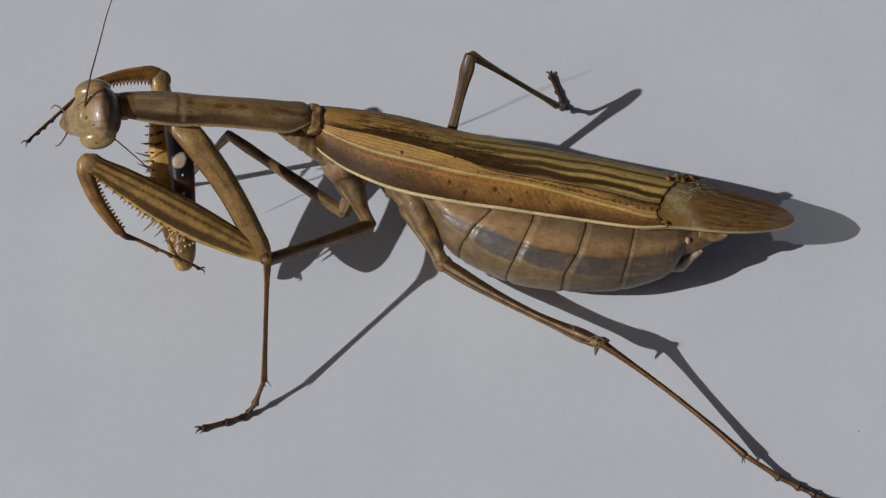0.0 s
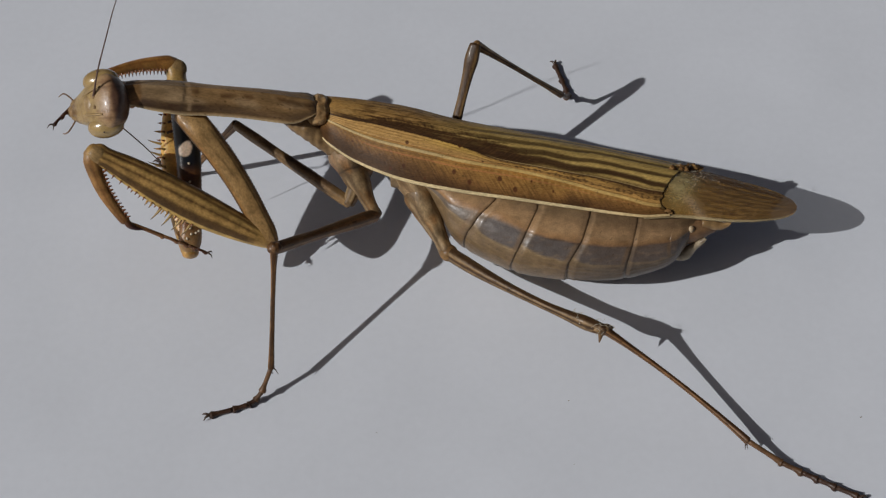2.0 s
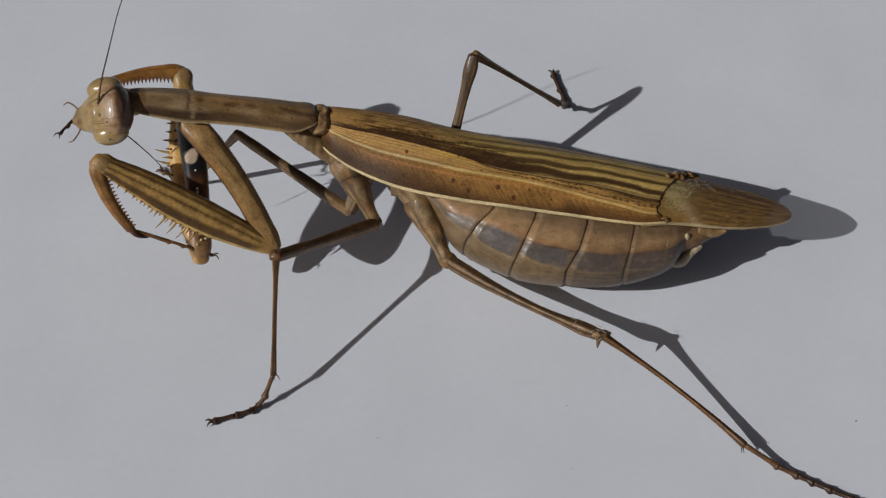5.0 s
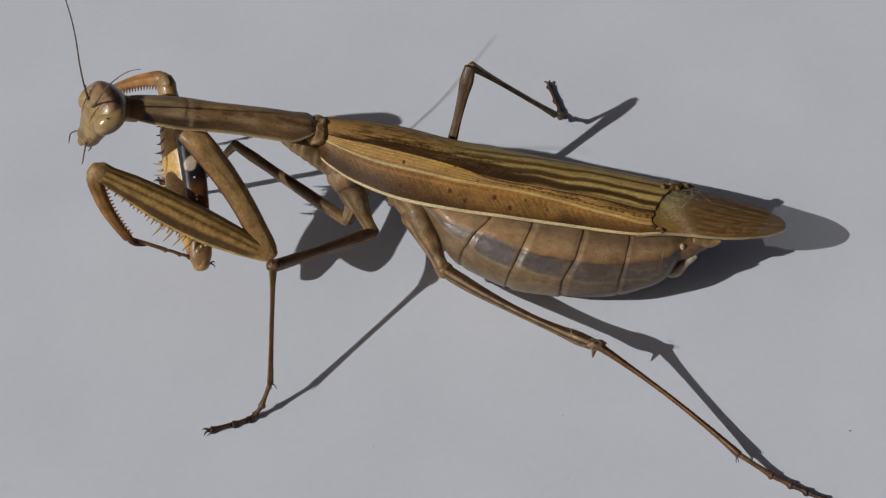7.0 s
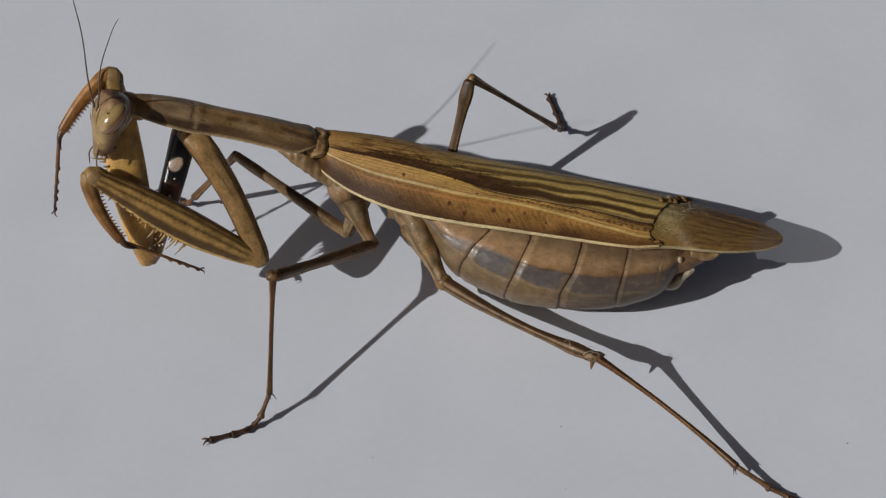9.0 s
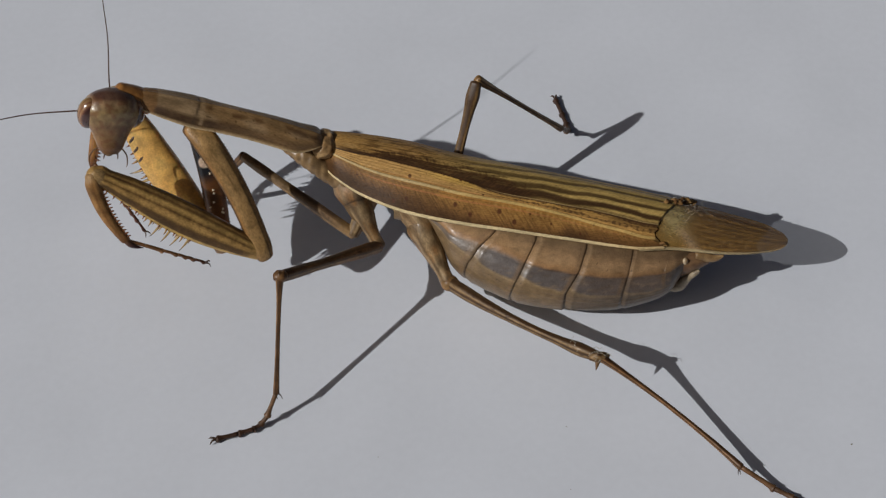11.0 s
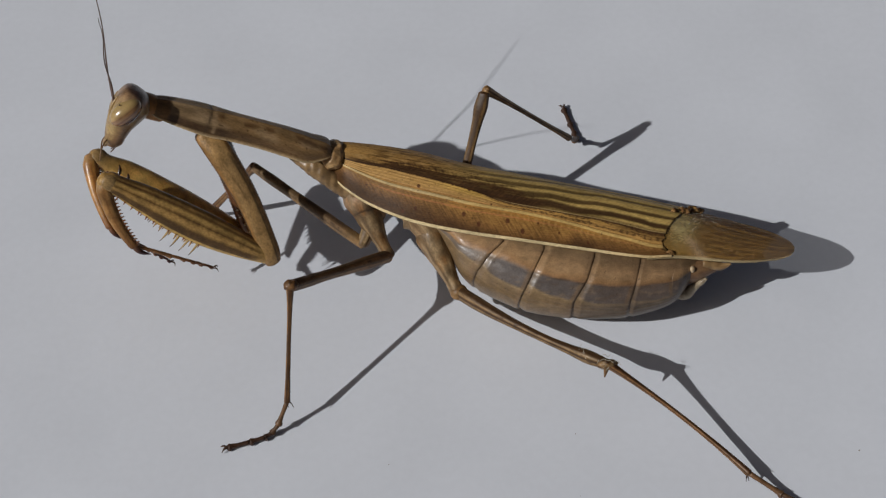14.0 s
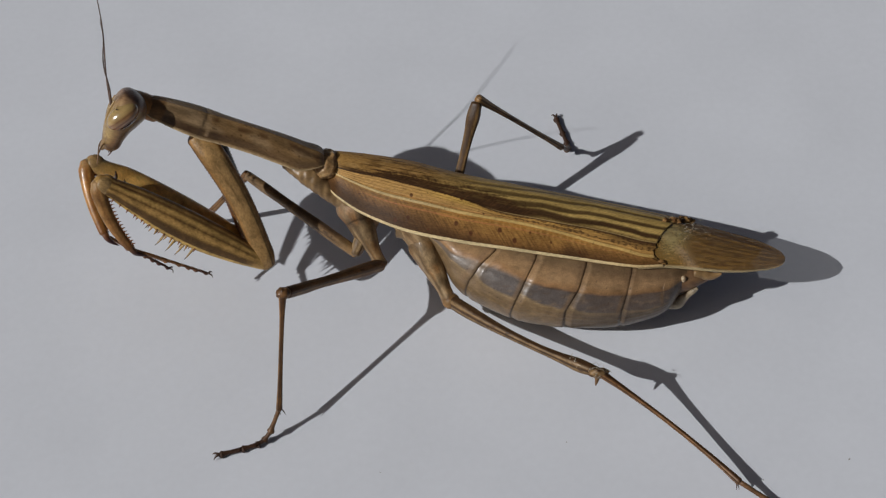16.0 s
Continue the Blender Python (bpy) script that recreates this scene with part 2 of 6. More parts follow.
SPOTS = [(19.1, 0.16, 1.2), (20.7, 0.085, 1.15), (14.6, 0.16, 1.1), (16.2, 0.095, 1.1), (9.6, 0.125, 0.9), (8.3, 0.07, 0.9), (9.7, 0.36, 1.0), (14.9, 0.43, 0.9), (4.2, 0.2, 0.6), (11.8, 0.06, 0.6), (24.4, 0.12, 0.6), (27.4, 0.07, 0.6), (22.2, 0.18, 0.6), (17.3, 0.3, 0.5)]


@functools.lru_cache(maxsize=None)
def wing_lines(k):
    """Main vein, pale vein, top of the dark wedge and the dark lines, at k hundredths of a millimetre along the wing."""
    return (curve_at(VEIN, k / 100)[0], curve_at(BOUND, k / 100)[0], curve_at(WEDGE, k / 100)[0], *[curve_at(d, k / 100)[0] for d in DARK_LINES])


def bell(x, width):
    return math.exp(-(x / width) ** 2)


def wing_tint(s, v, p):
    vm, vb, vw, *lines = wing_lines(round(s * 100))
    j = 0.5 + 0.5 * nz((s, v * 12, 0), 1.7)
    f = 0.5 + 0.5 * nz((s * 0.3, v * 40, 0), 0.6, 3.0)
    w = v * 8.5
    turn = -1 if v < vm else 1
    hair = 0.5 + 0.9 * nz(((s + turn * w) * 0.09, s - turn * w, 0), 0.17, 6)
    fleck = nz((s, v * 9, 0), 0.28, 8.0)
    umber = mixc(UMBER, BROWN, 0.02 + 0.2 * f)
    if v < 0.022:
        c = mixc(CREAM, TAN, 0.12 * j + 0.3 * sm(26, 34, s))
        return mixc(c, BROWN, 0.5 * sm(0.017, 0.022, v))
    if v < vm - 0.006:
        # leathery front border: dark along the edge, glowing ochre under the main vein
        q = (v - 0.022) / (vm - 0.028)
        rise = 0.9 * q - 0.10 + 0.42 * sm(7, 20, s) * (1 - 0.3 * q) - 0.22 * sm(21, 30, s) + 0.2 * (j - 0.5) + 0.12 * (f - 0.5) - 0.12 * (1 - sm(1, 6, s))
        c = mixc(mixc(UMBER, BROWN, 0.3), BROWN, sm(0.12, 0.5, rise))
        c = mixc(c, mixc(OCHRE, BROWN, 0.35), sm(0.34, 0.85, rise))
        c = mixc(c, (0.44, 0.21, 0.042), 0.8 * sm(0.72, 1.15, rise))
        c = mixc(c, UMBER, 0.38 * sm(0.45, 0.95, hair) * (1 - 0.5 * sm(0.6, 0.9, q)))
        c = mixc(c, mixc(TAN, OCHRE, 0.5), 0.3 * sm(0.5, 0.1, hair) * sm(0.3, 0.7, rise))
        ladder = sm(0.55, 0.95, 0.5 + 0.5 * math.sin(s * 9.5 + 3 * nz((s, 0, 0), 1.1, 3))) * bell(q - 0.86, 0.12)
        c = mixc(c, TAN, 0.45 * ladder * sm(14, 22, s))
        c = mixc(c, BROWN, 0.5 * sm(27, 33, s))
        c = mixc(c, (0.46, 0.19, 0.075), 0.75 * bell(q - 0.80, 0.028) * sm(3, 7, s) * (1 - 0.5 * sm(20, 30, s)))
        c = mixc(c, mixc(UMBER, BROWN, 0.6), 0.5 * bell(q - 0.92, 0.03) * (1 - sm(14, 24, s)))
    elif v < vm + 0.03:
        e = (v - vm - 0.012) / 0.018
        c = mixc(mixc(CREAM, (0.62, 0.44, 0.14), 0.25 + 0.6 * sm(10, 18, s)), TAN, 0.1 + 0.2 * j + 0.2 * sm(20, 34, s))
        c = mixc(c, mixc(OCHRE, BROWN, 0.4), 0.7 * sm(0.6, 0.95, abs(e)))
    elif v < vb - 0.004:
        q = (v - vm - 0.03) / max(0.02, vb - vm - 0.03)
        # warm field of fine long veins
        long_vein = sm(0.45, 0.95, 0.5 + 0.5 * math.sin(q * 34 + 1.6 * nz((s * 0.5, q, 0), 2)))
        c = mixc(mixc(TAN, CREAM, 0.10 * j), mixc(OCHRE, BROWN, 0.2), 0.10 + 0.36 * long_vein + 0.3 * (f - 0.5))
        c = mixc(c, (0.56, 0.37, 0.085), 0.75 * sm(9, 15, s) * sm(0.35, 0.75, q))
        c = mixc(c, BROWN, 0.2 * sm(0.55, 0.95, hair))
        c = mixc(c, (0.44, 0.19, 0.07), 0.55 * bell(q - 0.12, 0.04) * sm(4, 8, s) * (1 - sm(19, 24, s)))
        # net of dark cells with raised amber veins, behind the wedge
        net = sm(16.5 - 2 * q, 20.5 - 2 * q, s)
        row = 0.5 + 0.5 * math.sin(q * 12.5 + 3.0 * nz((s, q * 3, 0), 1.0, 4))
        cell = 0.5 + 0.5 * math.sin(s * 10 + 4.5 * nz((s, q * 5, 0), 0.6, 3) + 2.1 * math.floor(q * 2 + 0.4 * nz((s, 0, 0), 2, 8)))
        dark = max(sm(0.75, 0.35, cell) * sm(0.85, 0.5, row), 0.55 * sm(0.55, 0.25, row))
        c = mixc(c, mixc(TAN, OCHRE, 0.55), 0.75 * net)
        c = mixc(c, mixc(UMBER, BROWN, 0.25), 0.85 * dark * net * sm(0.12, 0.3, q))
        c = mixc(c, umber, 0.8 * net * sm(0.80, 0.9, q) * (1 - sm(0.95, 1.0, q)))
        c = mixc(c, umber, 0.75 * sm(27, 33, s) * sm(0.35, 0.7, q))
        c = mixc(c, umber, 0.75 * sm(0.90, 1.0, q + 0.12 * nz((s, 0, 0), 0.25, 5)) * sm(2, 6, s) * (1 - sm(16, 19, s)))
    elif v < vb + 0.014:
        c = mixc(umber, mixc((0.42, 0.30, 0.16), OLIVE, 0.4), 0.85 * sm(17, 20, s) * bell(v - vb - 0.006, 0.007))
    else:
        q = (v - vb) / (1 - vb)
        stripe = 0.0
        for n, line in enumerate(lines):
            d = v - line + 0.010 * nz((s, n * 3.1, 0), 1.6, 2) + 0.004 * nz((s, n, v * 30), 0.3, 7)
            wide = (0.046, 0.038, 0.032, 0.027)[n] * (1.25 - 0.35 * sm(22, 30, s))
            stripe = max(stripe, (1 - 0.1 * n) * math.exp(-(abs(d) / wide) ** 6))
        c = mixc(mixc(OLIVE, (0.46, 0.32, 0.105), 0.8 * f), BROWN, 0.30 * sm(0.45, 0.95, hair))
        # front half: a brown grainy field with slanting streaks, darkest in the wedge beside the pale vein
        front = 1 - sm(9, 19, s - 3 * (q - 0.4))
        slant = sm(0.45, 0.95, 0.5 + 0.5 * math.sin(s * 4.6 - v * 46 + 4.5 * nz((s, v * 4, 0), 1.1)))
        field = mixc(mixc(BROWN, TAN, 0.62 + 0.6 * (f - 0.5)), mixc(TAN, OCHRE, 0.4), 0.45 * j)
        field = mixc(field, mixc(UMBER, BROWN, 0.6), 0.28 * slant * sm(3, 8, s) + 0.34 * sm(0.5, 0.95, hair))
        field = mixc(field, mixc(UMBER, BROWN, 0.4), 0.8 * sm(0.0, 0.4, nz((s * 0.2, v * 11, 0), 0.42, 33)) * sm(2, 7, s))
        field = mixc(field, (0.50, 0.32, 0.12), 0.6 * sm(0.1, 0.4, nz((s * 0.25 + 7, v * 11, 0), 0.4, 35)))
        c = mixc(c, field, front)
        c = mixc(c, umber, 0.97 * stripe * sm(12, 19, s + 2 * q))
        edge = v - vw + 0.15 * nz((s * 0.22, v * 16, 0), 0.45, 21) + 0.05 * nz((s + 4 * v, v * 3, 0), 0.22, 2)
        wedge = (1 - sm(-0.06, 0.045, edge)) * sm(0.8, 3.5, s) * (1 - sm(20, 25, s))
        c = mixc(c, mixc(umber, BROWN, 0.25 * sm(0.4, 0.9, hair)), (0.96 - 0.22 * sm(0.1, 0.5, nz((s * 0.2, v * 14, 0), 0.35, 41))) * wedge)
        c = mixc(c, umber, 0.6 * bell(v - vb - 0.02, 0.02))
        c = mixc(c, BROWN, 0.6 * sm(0.93, 1.0, q))
    for s0, v0, r0 in SPOTS:
        if abs(s - s0) < 0.5 and abs(v - v0) < 0.06:
            r = math.hypot(s - s0, (v - v0) * 8.5) / r0
            c = mixc(c, mixc(UMBER, (0.16, 0.05, 0.015), 0.4), 0.92 * (1 - sm(0.13, 0.24, r)))
    if fleck > 0.62:
        c = mixc(c, UMBER, 0.5)
    return mixc(c, UMBER, 0.14)


def wing_height(s, v):
    vm, vb, vw, *lines = wing_lines(round(s * 100))
    h = 0.13 * bell(v - vm - 0.012, 0.016) + 0.08 * bell(v - 0.012, 0.014)
    if v > vb + 0.01:
        for line in lines:
            h -= 0.05 * bell(v - line, 0.035) * sm(10, 18, s)
        h += 0.025 * nz((s * 0.4 + v * 3, v * 14, 0), 0.4, 12)
    elif v > vm + 0.02:
        h += 0.05 * bell(v - vb, 0.012) * sm(16, 20, s) + 0.018 * math.cos((v - vm) / max(0.03, vb - vm) * 34)
    else:
        h += 0.02 * nz((s + v * 7, s * 0.2 - v * 9, 0), 0.2, 6)
    return h


def span(s, k):
    """Grid lines across the wing that run along its edge, main vein and pale vein."""
    vm, vb = wing_lines(round(s * 100))[:2]
    for a, b, k0, k1 in ((0, 0.0218, 0, 4), (0.0222, vm - 0.007, 5, 39), (vm - 0.006, vm + 0.0295, 40, 46), (vm + 0.03, vb - 0.005, 47, 75), (vb - 0.003, vb + 0.013, 76, 79), (vb + 0.0145, 1, 80, 140)):
        if k <= k1:
            return a + (b - a) * (k - k0) / (k1 - k0)
    return 1.0


def forewing():
    ns, nv = 520, 140
    rings, keys = [], []
    for i in range(ns + 1):
        ring = []
        for k in range(nv + 1):
            v = k / nv
            end = 34.9 + 2.4 * (v - 0.4) ** 2 * 4 * (0.7 if v < 0.4 else 1) + 0.30 * nz((v * 14, 0, 0), 1.0, 5) + 0.12 * nz((v * 14, 0, 0), 0.22, 8)
            s = -0.6 + (end + 0.6) * i / ns
            ring.append((s, span(s, k)))
        keys.append(ring)
    rings = [[back(s, v, wing_height(s, v) + 0.12) for s, v in r] for r in keys]
    low = [[(x, y, z - 0.1) for x, y, z in r] for r in rings]
    # a closed shell: top from near to far, under side back again
    full = [t + u[::-1] for t, u in zip(rings, low)]
    tints = [[wing_tint(s, v, None) for s, v in r] for r in keys]
    tints = [t + t[::-1] for t in tints]
    me = loft("forewing", full, WING, lambda i, k, p: tints[i][k])
    return part("forewing", me, mantis, "brown leathery forewing with cream edge, dark stripes and torn end")


def tail_tint(s, v, p):
    f = 0.5 + 0.5 * nz((s * 0.25, v * 22, 0), 0.6, 7)
    c = mixc((0.17, 0.088, 0.02), (0.35, 0.205, 0.05), f)
    c = mixc(c, (0.075, 0.036, 0.011), 0.62 * sm(0.35, 0.9, 0.5 + 0.5 * math.sin(v * 72 + 1.5 * nz((s * 0.4, v, 0), 2))) * sm(38, 41, s))
    net = sm(0.3, 0.95, 0.5 + 0.5 * math.sin(s * 15 + 9 * nz((s, v * 6, 0), 0.8, 2)))
    c = mixc(c, (0.50, 0.32, 0.13), 0.5 * net * sm(-0.1, 0.4, nz((s, v * 9, 0), 0.5, 17)) * sm(0.6, 0.2, v))
    patch = math.exp(-(((s - 36.7 - 0.5 * nz((s, v * 5, 0), 1.2, 5)) / 1.7) ** 2 + ((v - 0.47) / 0.31) ** 2) ** 1.6)
    c = mixc(c, mixc((0.43, 0.36, 0.16), (0.33, 0.25, 0.10), 0.6 * sm(-0.2, 0.4, nz((s, v * 8, 0), 0.5, 11))), 0.95 * patch)
    c = mixc(c, (0.34, 0.25, 0.13), 0.55 * sm(0.84, 0.97, v) * sm(-0.2, 0.3, nz((s * 0.15, v * 40, 0), 0.5, 4)))
    # frayed pale haze behind the patch and a scraped strip under it
    c = mixc(c, (0.44, 0.31, 0.16), 0.65 * sm(0.0, 0.45, nz((s, v * 9, 0), 0.6, 27)) * bell(s - 39.3, 2.6) * bell(v - 0.66, 0.24))
    c = mixc(c, (0.45, 0.33, 0.19), 0.7 * bell(s - 38.3 + 6 * (v - 0.15), 0.7) * sm(0.36, 0.2, v))
    c = mixc(c, (0.09, 0.042, 0.013), 0.6 * sm(0.05, 0.45, nz((s * 0.35, v * 13, 0), 0.5, 71)) * sm(37.5, 39.5, s))
    c = mixc(c, (0.10, 0.05, 0.02), 0.6 * bell(v - 0.80 + 0.02 * nz((s, 0, 0), 1, 3), 0.05) * sm(37, 39, s))
    return mixc(c, CREAM, 0.8 * (v < 0.035))


def tail_wing():
    ns, nv = 130, 50
    keys = [[(33.5 + 15.1 * i / ns, k / nv) for k in range(nv + 1)] for i in range(ns + 1)]

    def lift(s, v):
        return 0.03 * math.cos(v * 44) - 0.05 + 0.06 * sm(36, 38, s) + 0.04 * nz((s, v * 8, 0), 0.8, 9)
    full = [[back(s, v, lift(s, v)) for s, v in r] + [back(s, v, lift(s, v) - 0.14) for s, v in r[::-1]] for r in keys]
    kk = [t + t[::-1] for t in keys]
    me = loft("rear_wing", full, WING_TIP, lambda i, k, p: tail_tint(kk[i][k][0], kk[i][k][1], p))
    return part("rear_wing", me, mantis, "pointed brown wing tip with an olive worn patch")


forewing()
tail_wing()

# ---- abdomen, in overlapping plates ----
# s, half width, height above and below the flank, flank height
ABDOMEN = [(8.0, 0.8, 1.0, 1.0, 9.6), (11.5, 1.2, 1.4, 1.4, 9.4), (13, 2.3, 2.3, 2.6, 8.6), (14.3, 3.9, 3.2, 4.2, 7.9), (16, 4.95, 3.7, 5.2, 7.4), (19, 6.2, 4.2, 5.4, 6.9), (22, 7.0, 4.4, 5.5, 6.5), (25, 7.2, 4.3, 5.3, 6.3), (28, 6.95, 4.2, 5.2, 6.2), (31, 6.4, 3.9, 4.9, 6.0), (34, 5.4, 3.4, 4.4, 6.0), (36.8, 4.1, 2.7, 3.2, 6.4), (38.0, 2.4, 1.8, 2.0, 6.9), (39.2, 0.9, 0.7, 0.8, 7.3)]
MIDLINE = 2.8
# plate seams along the body at four heights round the flank: 66, 43, 14 and -12 degrees above the side
SEAMS = [(8.5, 8.5, 8.5, 8.5), (18.8, 17.3, 16.3, 15.9), (23.0, 22.2, 21.3, 20.8), (28.2, 27.75, 26.55, 26.4), (32.9, 32.7, 32.25, 32.1), (36.7, 36.35, 36.6, 36.6), (38.0, 38.0, 38.0, 38.0), (39.2, 39.2, 39.2, 39.2)]
# lower edge of the back plates, degrees
SKIRT = [(8, 42), (14, 43), (16, 46), (18, 47), (20, 46), (22, 43), (24, 41.3), (27.5, 38.6), (30, 37.4), (33, 38), (36, 37), (39.2, 34)]
FOLD = [(8, 30), (16, 28), (18, 21), (21, 18.5), (22.5, 22), (25, 18), (27, 14), (29.5, 11.5), (32, 10), (35, 8), (39.2, 6)]


def flank(a):
    """Degrees above the side, the same on both sides of the body."""
    d = math.degrees(math.asin(min(1.0, max(-1.0, math.sin(a)))))
    return d


def belly_tint(f, a, p, s):
    d = flank(a) + 1.2 * nz(p, 1.6, 4)
    skirt, fold = curve_at(SKIRT, s)[0], curve_at(FOLD, s)[0] + 1.5 * nz(p, 1.2, 3)
    pink, sandy, orange = (0.35, 0.225, 0.112), (0.215, 0.148, 0.08), (0.325, 0.175, 0.068)
    grey, sand = (0.112, 0.104, 0.102), (0.20, 0.14, 0.072)
    early = 1 - sm(16.0, 19.5, s)
    # back plate: dull sand under the wing, pink swelling, orange lower rim
    up = d - skirt
    c = mixc(sandy, pink, sm(27, 12, up + 6 * nz(p, 1.4, 7)))
    c = mixc(c, (0.12, 0.075, 0.045), 0.45 * sm(0.1, 0.5, nz((p.x * 0.6, p.y, p.z), 0.55, 21)) * sm(14, 24, up))
    c = mixc(c, orange, (0.65 + 0.3 * nz((p.x, p.y, p.z), 0.9, 5)) * sm(12, 3, up) * sm(0.02, 0.3, f))
    c = mixc(c, (0.20, 0.105, 0.05), 0.6 * bell(up - 0.9, 1.0) * sm(19, 23, s))
    # side plate: slate grey with a sandy frame, then the sandy belly fold
    g = mixc(grey, (0.085, 0.074, 0.066), 0.35 * sm(-0.1, 0.4, nz(p, 1.0, 6)))
    g = mixc(g, sand, 0.55 * (1 - sm(0.10, 0.26, f + 0.06 * nz(p, 0.7, 13))) + 0.3 * early + 0.45 * sm(0.86, 0.95, f))
    below = d - fold - 7 * (1 - sm(0.0, 0.35, f))
    g = mixc(sand, g, sm(-1.0, 3.0, below))
    g = mixc(g, (0.36, 0.27, 0.145), 0.6 * bell(below + 0.5, 1.6))
    # crease shade put into the colour along the two fold grooves
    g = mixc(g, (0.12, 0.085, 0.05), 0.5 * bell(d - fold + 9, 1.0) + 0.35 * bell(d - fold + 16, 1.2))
    g = mixc(g, (0.19, 0.14, 0.085), 0.5 * sm(0.0, 0.5, nz((p.x * 0.5, p.y, p.z), 0.5, 9)) * sm(2, -4, below))
    soft = 3.4 - 2.2 * sm(20, 26, s)
    c = mixc(g, c, sm(-soft, soft, up))
    # dark line under the back plate's edge: overlap shade put into the colour
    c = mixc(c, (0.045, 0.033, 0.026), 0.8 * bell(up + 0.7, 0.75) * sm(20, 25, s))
    # plate rims: pale shiny lip behind, thin dark joint in front
    c = mixc(c, (0.42, 0.30, 0.17), 0.4 * bell(f - 0.19, 0.045) * sm(-12, 8, up) * sm(14, 16, s))
    c = mixc(c, (0.20, 0.125, 0.07), 0.45 * bell(f - 0.93, 0.03))
    c = mixc(c, (0.11, 0.068, 0.04), 0.7 * sm(0.972, 0.99, f))
    # browner and darker towards the rear
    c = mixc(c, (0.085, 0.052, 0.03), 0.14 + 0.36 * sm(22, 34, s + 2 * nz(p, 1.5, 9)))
    # highlight on each plate's swelling, put into the colour as pale peach
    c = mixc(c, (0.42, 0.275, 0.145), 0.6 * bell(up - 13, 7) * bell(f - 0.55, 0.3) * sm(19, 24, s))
    # shade below the fold put into the colour, stronger towards the rear
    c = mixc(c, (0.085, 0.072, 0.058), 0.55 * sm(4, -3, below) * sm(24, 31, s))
    # wrinkles and scuffs along the plates
    c = mixc(c, (0.10, 0.062, 0.035), 0.28 * sm(0.18, 0.5, nz((p.x * 0.25, p.y * 1.4, p.z * 1.4), 0.35, 51)))
    c = mixc(c, (0.40, 0.28, 0.16), 0.12 * sm(0.2, 0.55, nz((p.x * 0.4, p.y, p.z), 0.4, 61)))
    if nz(p, 0.22, 11) > 0.72:
        c = mixc(c, (0.05, 0.03, 0.02), 0.8)
    return c


def abdomen():
    root = new("abdomen")
    root.parent = mantis
    root["label"] = "swollen tan and grey abdomen of overlapping plates"
    n, steps = 180, 60
    angles = [TAU * k / n for k in range(n)]
    lines = [[float(np.interp(flank(a), (-12, 14, 43, 66), row[::-1])) for a in angles] for row in SEAMS]
    for q in range(len(SEAMS) - 1):
        rings, along = [], []
        for i in range(steps + 1):
            f = i / steps
            ring, ss = [], []
            for k, a in enumerate(angles):
                s0, s1 = lines[q][k], lines[q + 1][k]
                s = s0 - 0.5 + (s1 - s0 + 0.5) * f
                hw, ht, hb, zc = curve_at(ABDOMEN, min(max(s, 8.0), 39.2))
                hh = ht if a < math.pi else hb
                d = flank(a)
                up = d - curve_at(SKIRT, s)[0]
                g = 0.974 + 0.024 * sm(0, 0.3, f) + 0.007 * sm(0.7, 0.96, f) - 0.016 * sm(0.965, 1, f)
                g += (0.004 + 0.013 * sm(18, 24, s)) * (sm(-0.8, 0.8, up) - 0.5) - 0.006 * bell(up + 2.5, 2.0)
                g += 0.012 * bell(f - 0.2, 0.05) + 0.026 * bell(up - 8, 7) * bell(f - 0.45, 0.32) + 0.008 * bell(up + 12, 8) * bell(f - 0.5, 0.3)
                g -= 0.010 * bell(d - curve_at(FOLD, s)[0] + 9, 1.6) + 0.007 * bell(d - curve_at(FOLD, s)[0] + 16, 1.6)
                g += 0.003 * nz((s, d * 0.1, q), 0.8, 5) + 0.0025 * nz((s * 0.6, d * 0.12, q), 0.3, 2)
                ring.append(body(s, MIDLINE + hw * g * math.cos(a), zc + hh * g * math.sin(a)))
                ss.append(s)
            rings.append(ring)
            along.append(ss)
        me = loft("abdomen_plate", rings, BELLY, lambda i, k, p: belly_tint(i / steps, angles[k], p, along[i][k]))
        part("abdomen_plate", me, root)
    # end of the abdomen: pale tail feelers, egg valve and brown end lobes
    def knobby(f, a, p):
        return mixc((0.36, 0.31, 0.215), (0.17, 0.13, 0.085), 0.35 + 0.35 * math.sin(f * 30) + 0.4 * nz(p, 0.4, 3))
    part("tail_feeler", tube("tail_feeler", [body(*p) for p in ((36.6, 4.8, 4.8), (37.1, 4.8, 4.5), (37.9, 4.8, 4.55), (38.4, 4.8, 5.2), (38.9, 4.75, 5.9), (39.4, 4.7, 6.5), (39.8, 4.6, 6.9))], (0.5, 0.74, 0.72, 0.52, 0.36, 0.30, 0.14), BELLY, knobby, n=16), root, "pale knobbly tail feeler")
    part("tail_feeler", blob("tail_feeler", body(38.25, 4.5, 8.0), (0.27, 0.3, 0.42), BELLY, lambda p: mixc((0.52, 0.44, 0.30), (0.26, 0.18, 0.10), 0.5 + 1.2 * nz(p, 0.4, 4)), shape=lambda d: (1 + 0.35 * d.z, 1 + 0.2 * d.z, 1), nu=20, nv=14), root, "pale swollen tail feeler")
    part("egg_valve", tube("egg_valve", [body(37.0, 3.6, 6.6), body(38.4, 3.7, 7.0), body(39.6, 3.6, 7.3), body(40.7, 3.5, 7.3)], (1.7, 1.3, 0.9, 0.3), BELLY, lambda f, a, p: mixc((0.20, 0.12, 0.06), (0.09, 0.05, 0.028), 0.5 + 0.8 * nz(p, 0.6, 5)), n=20), root, "brown egg valve")
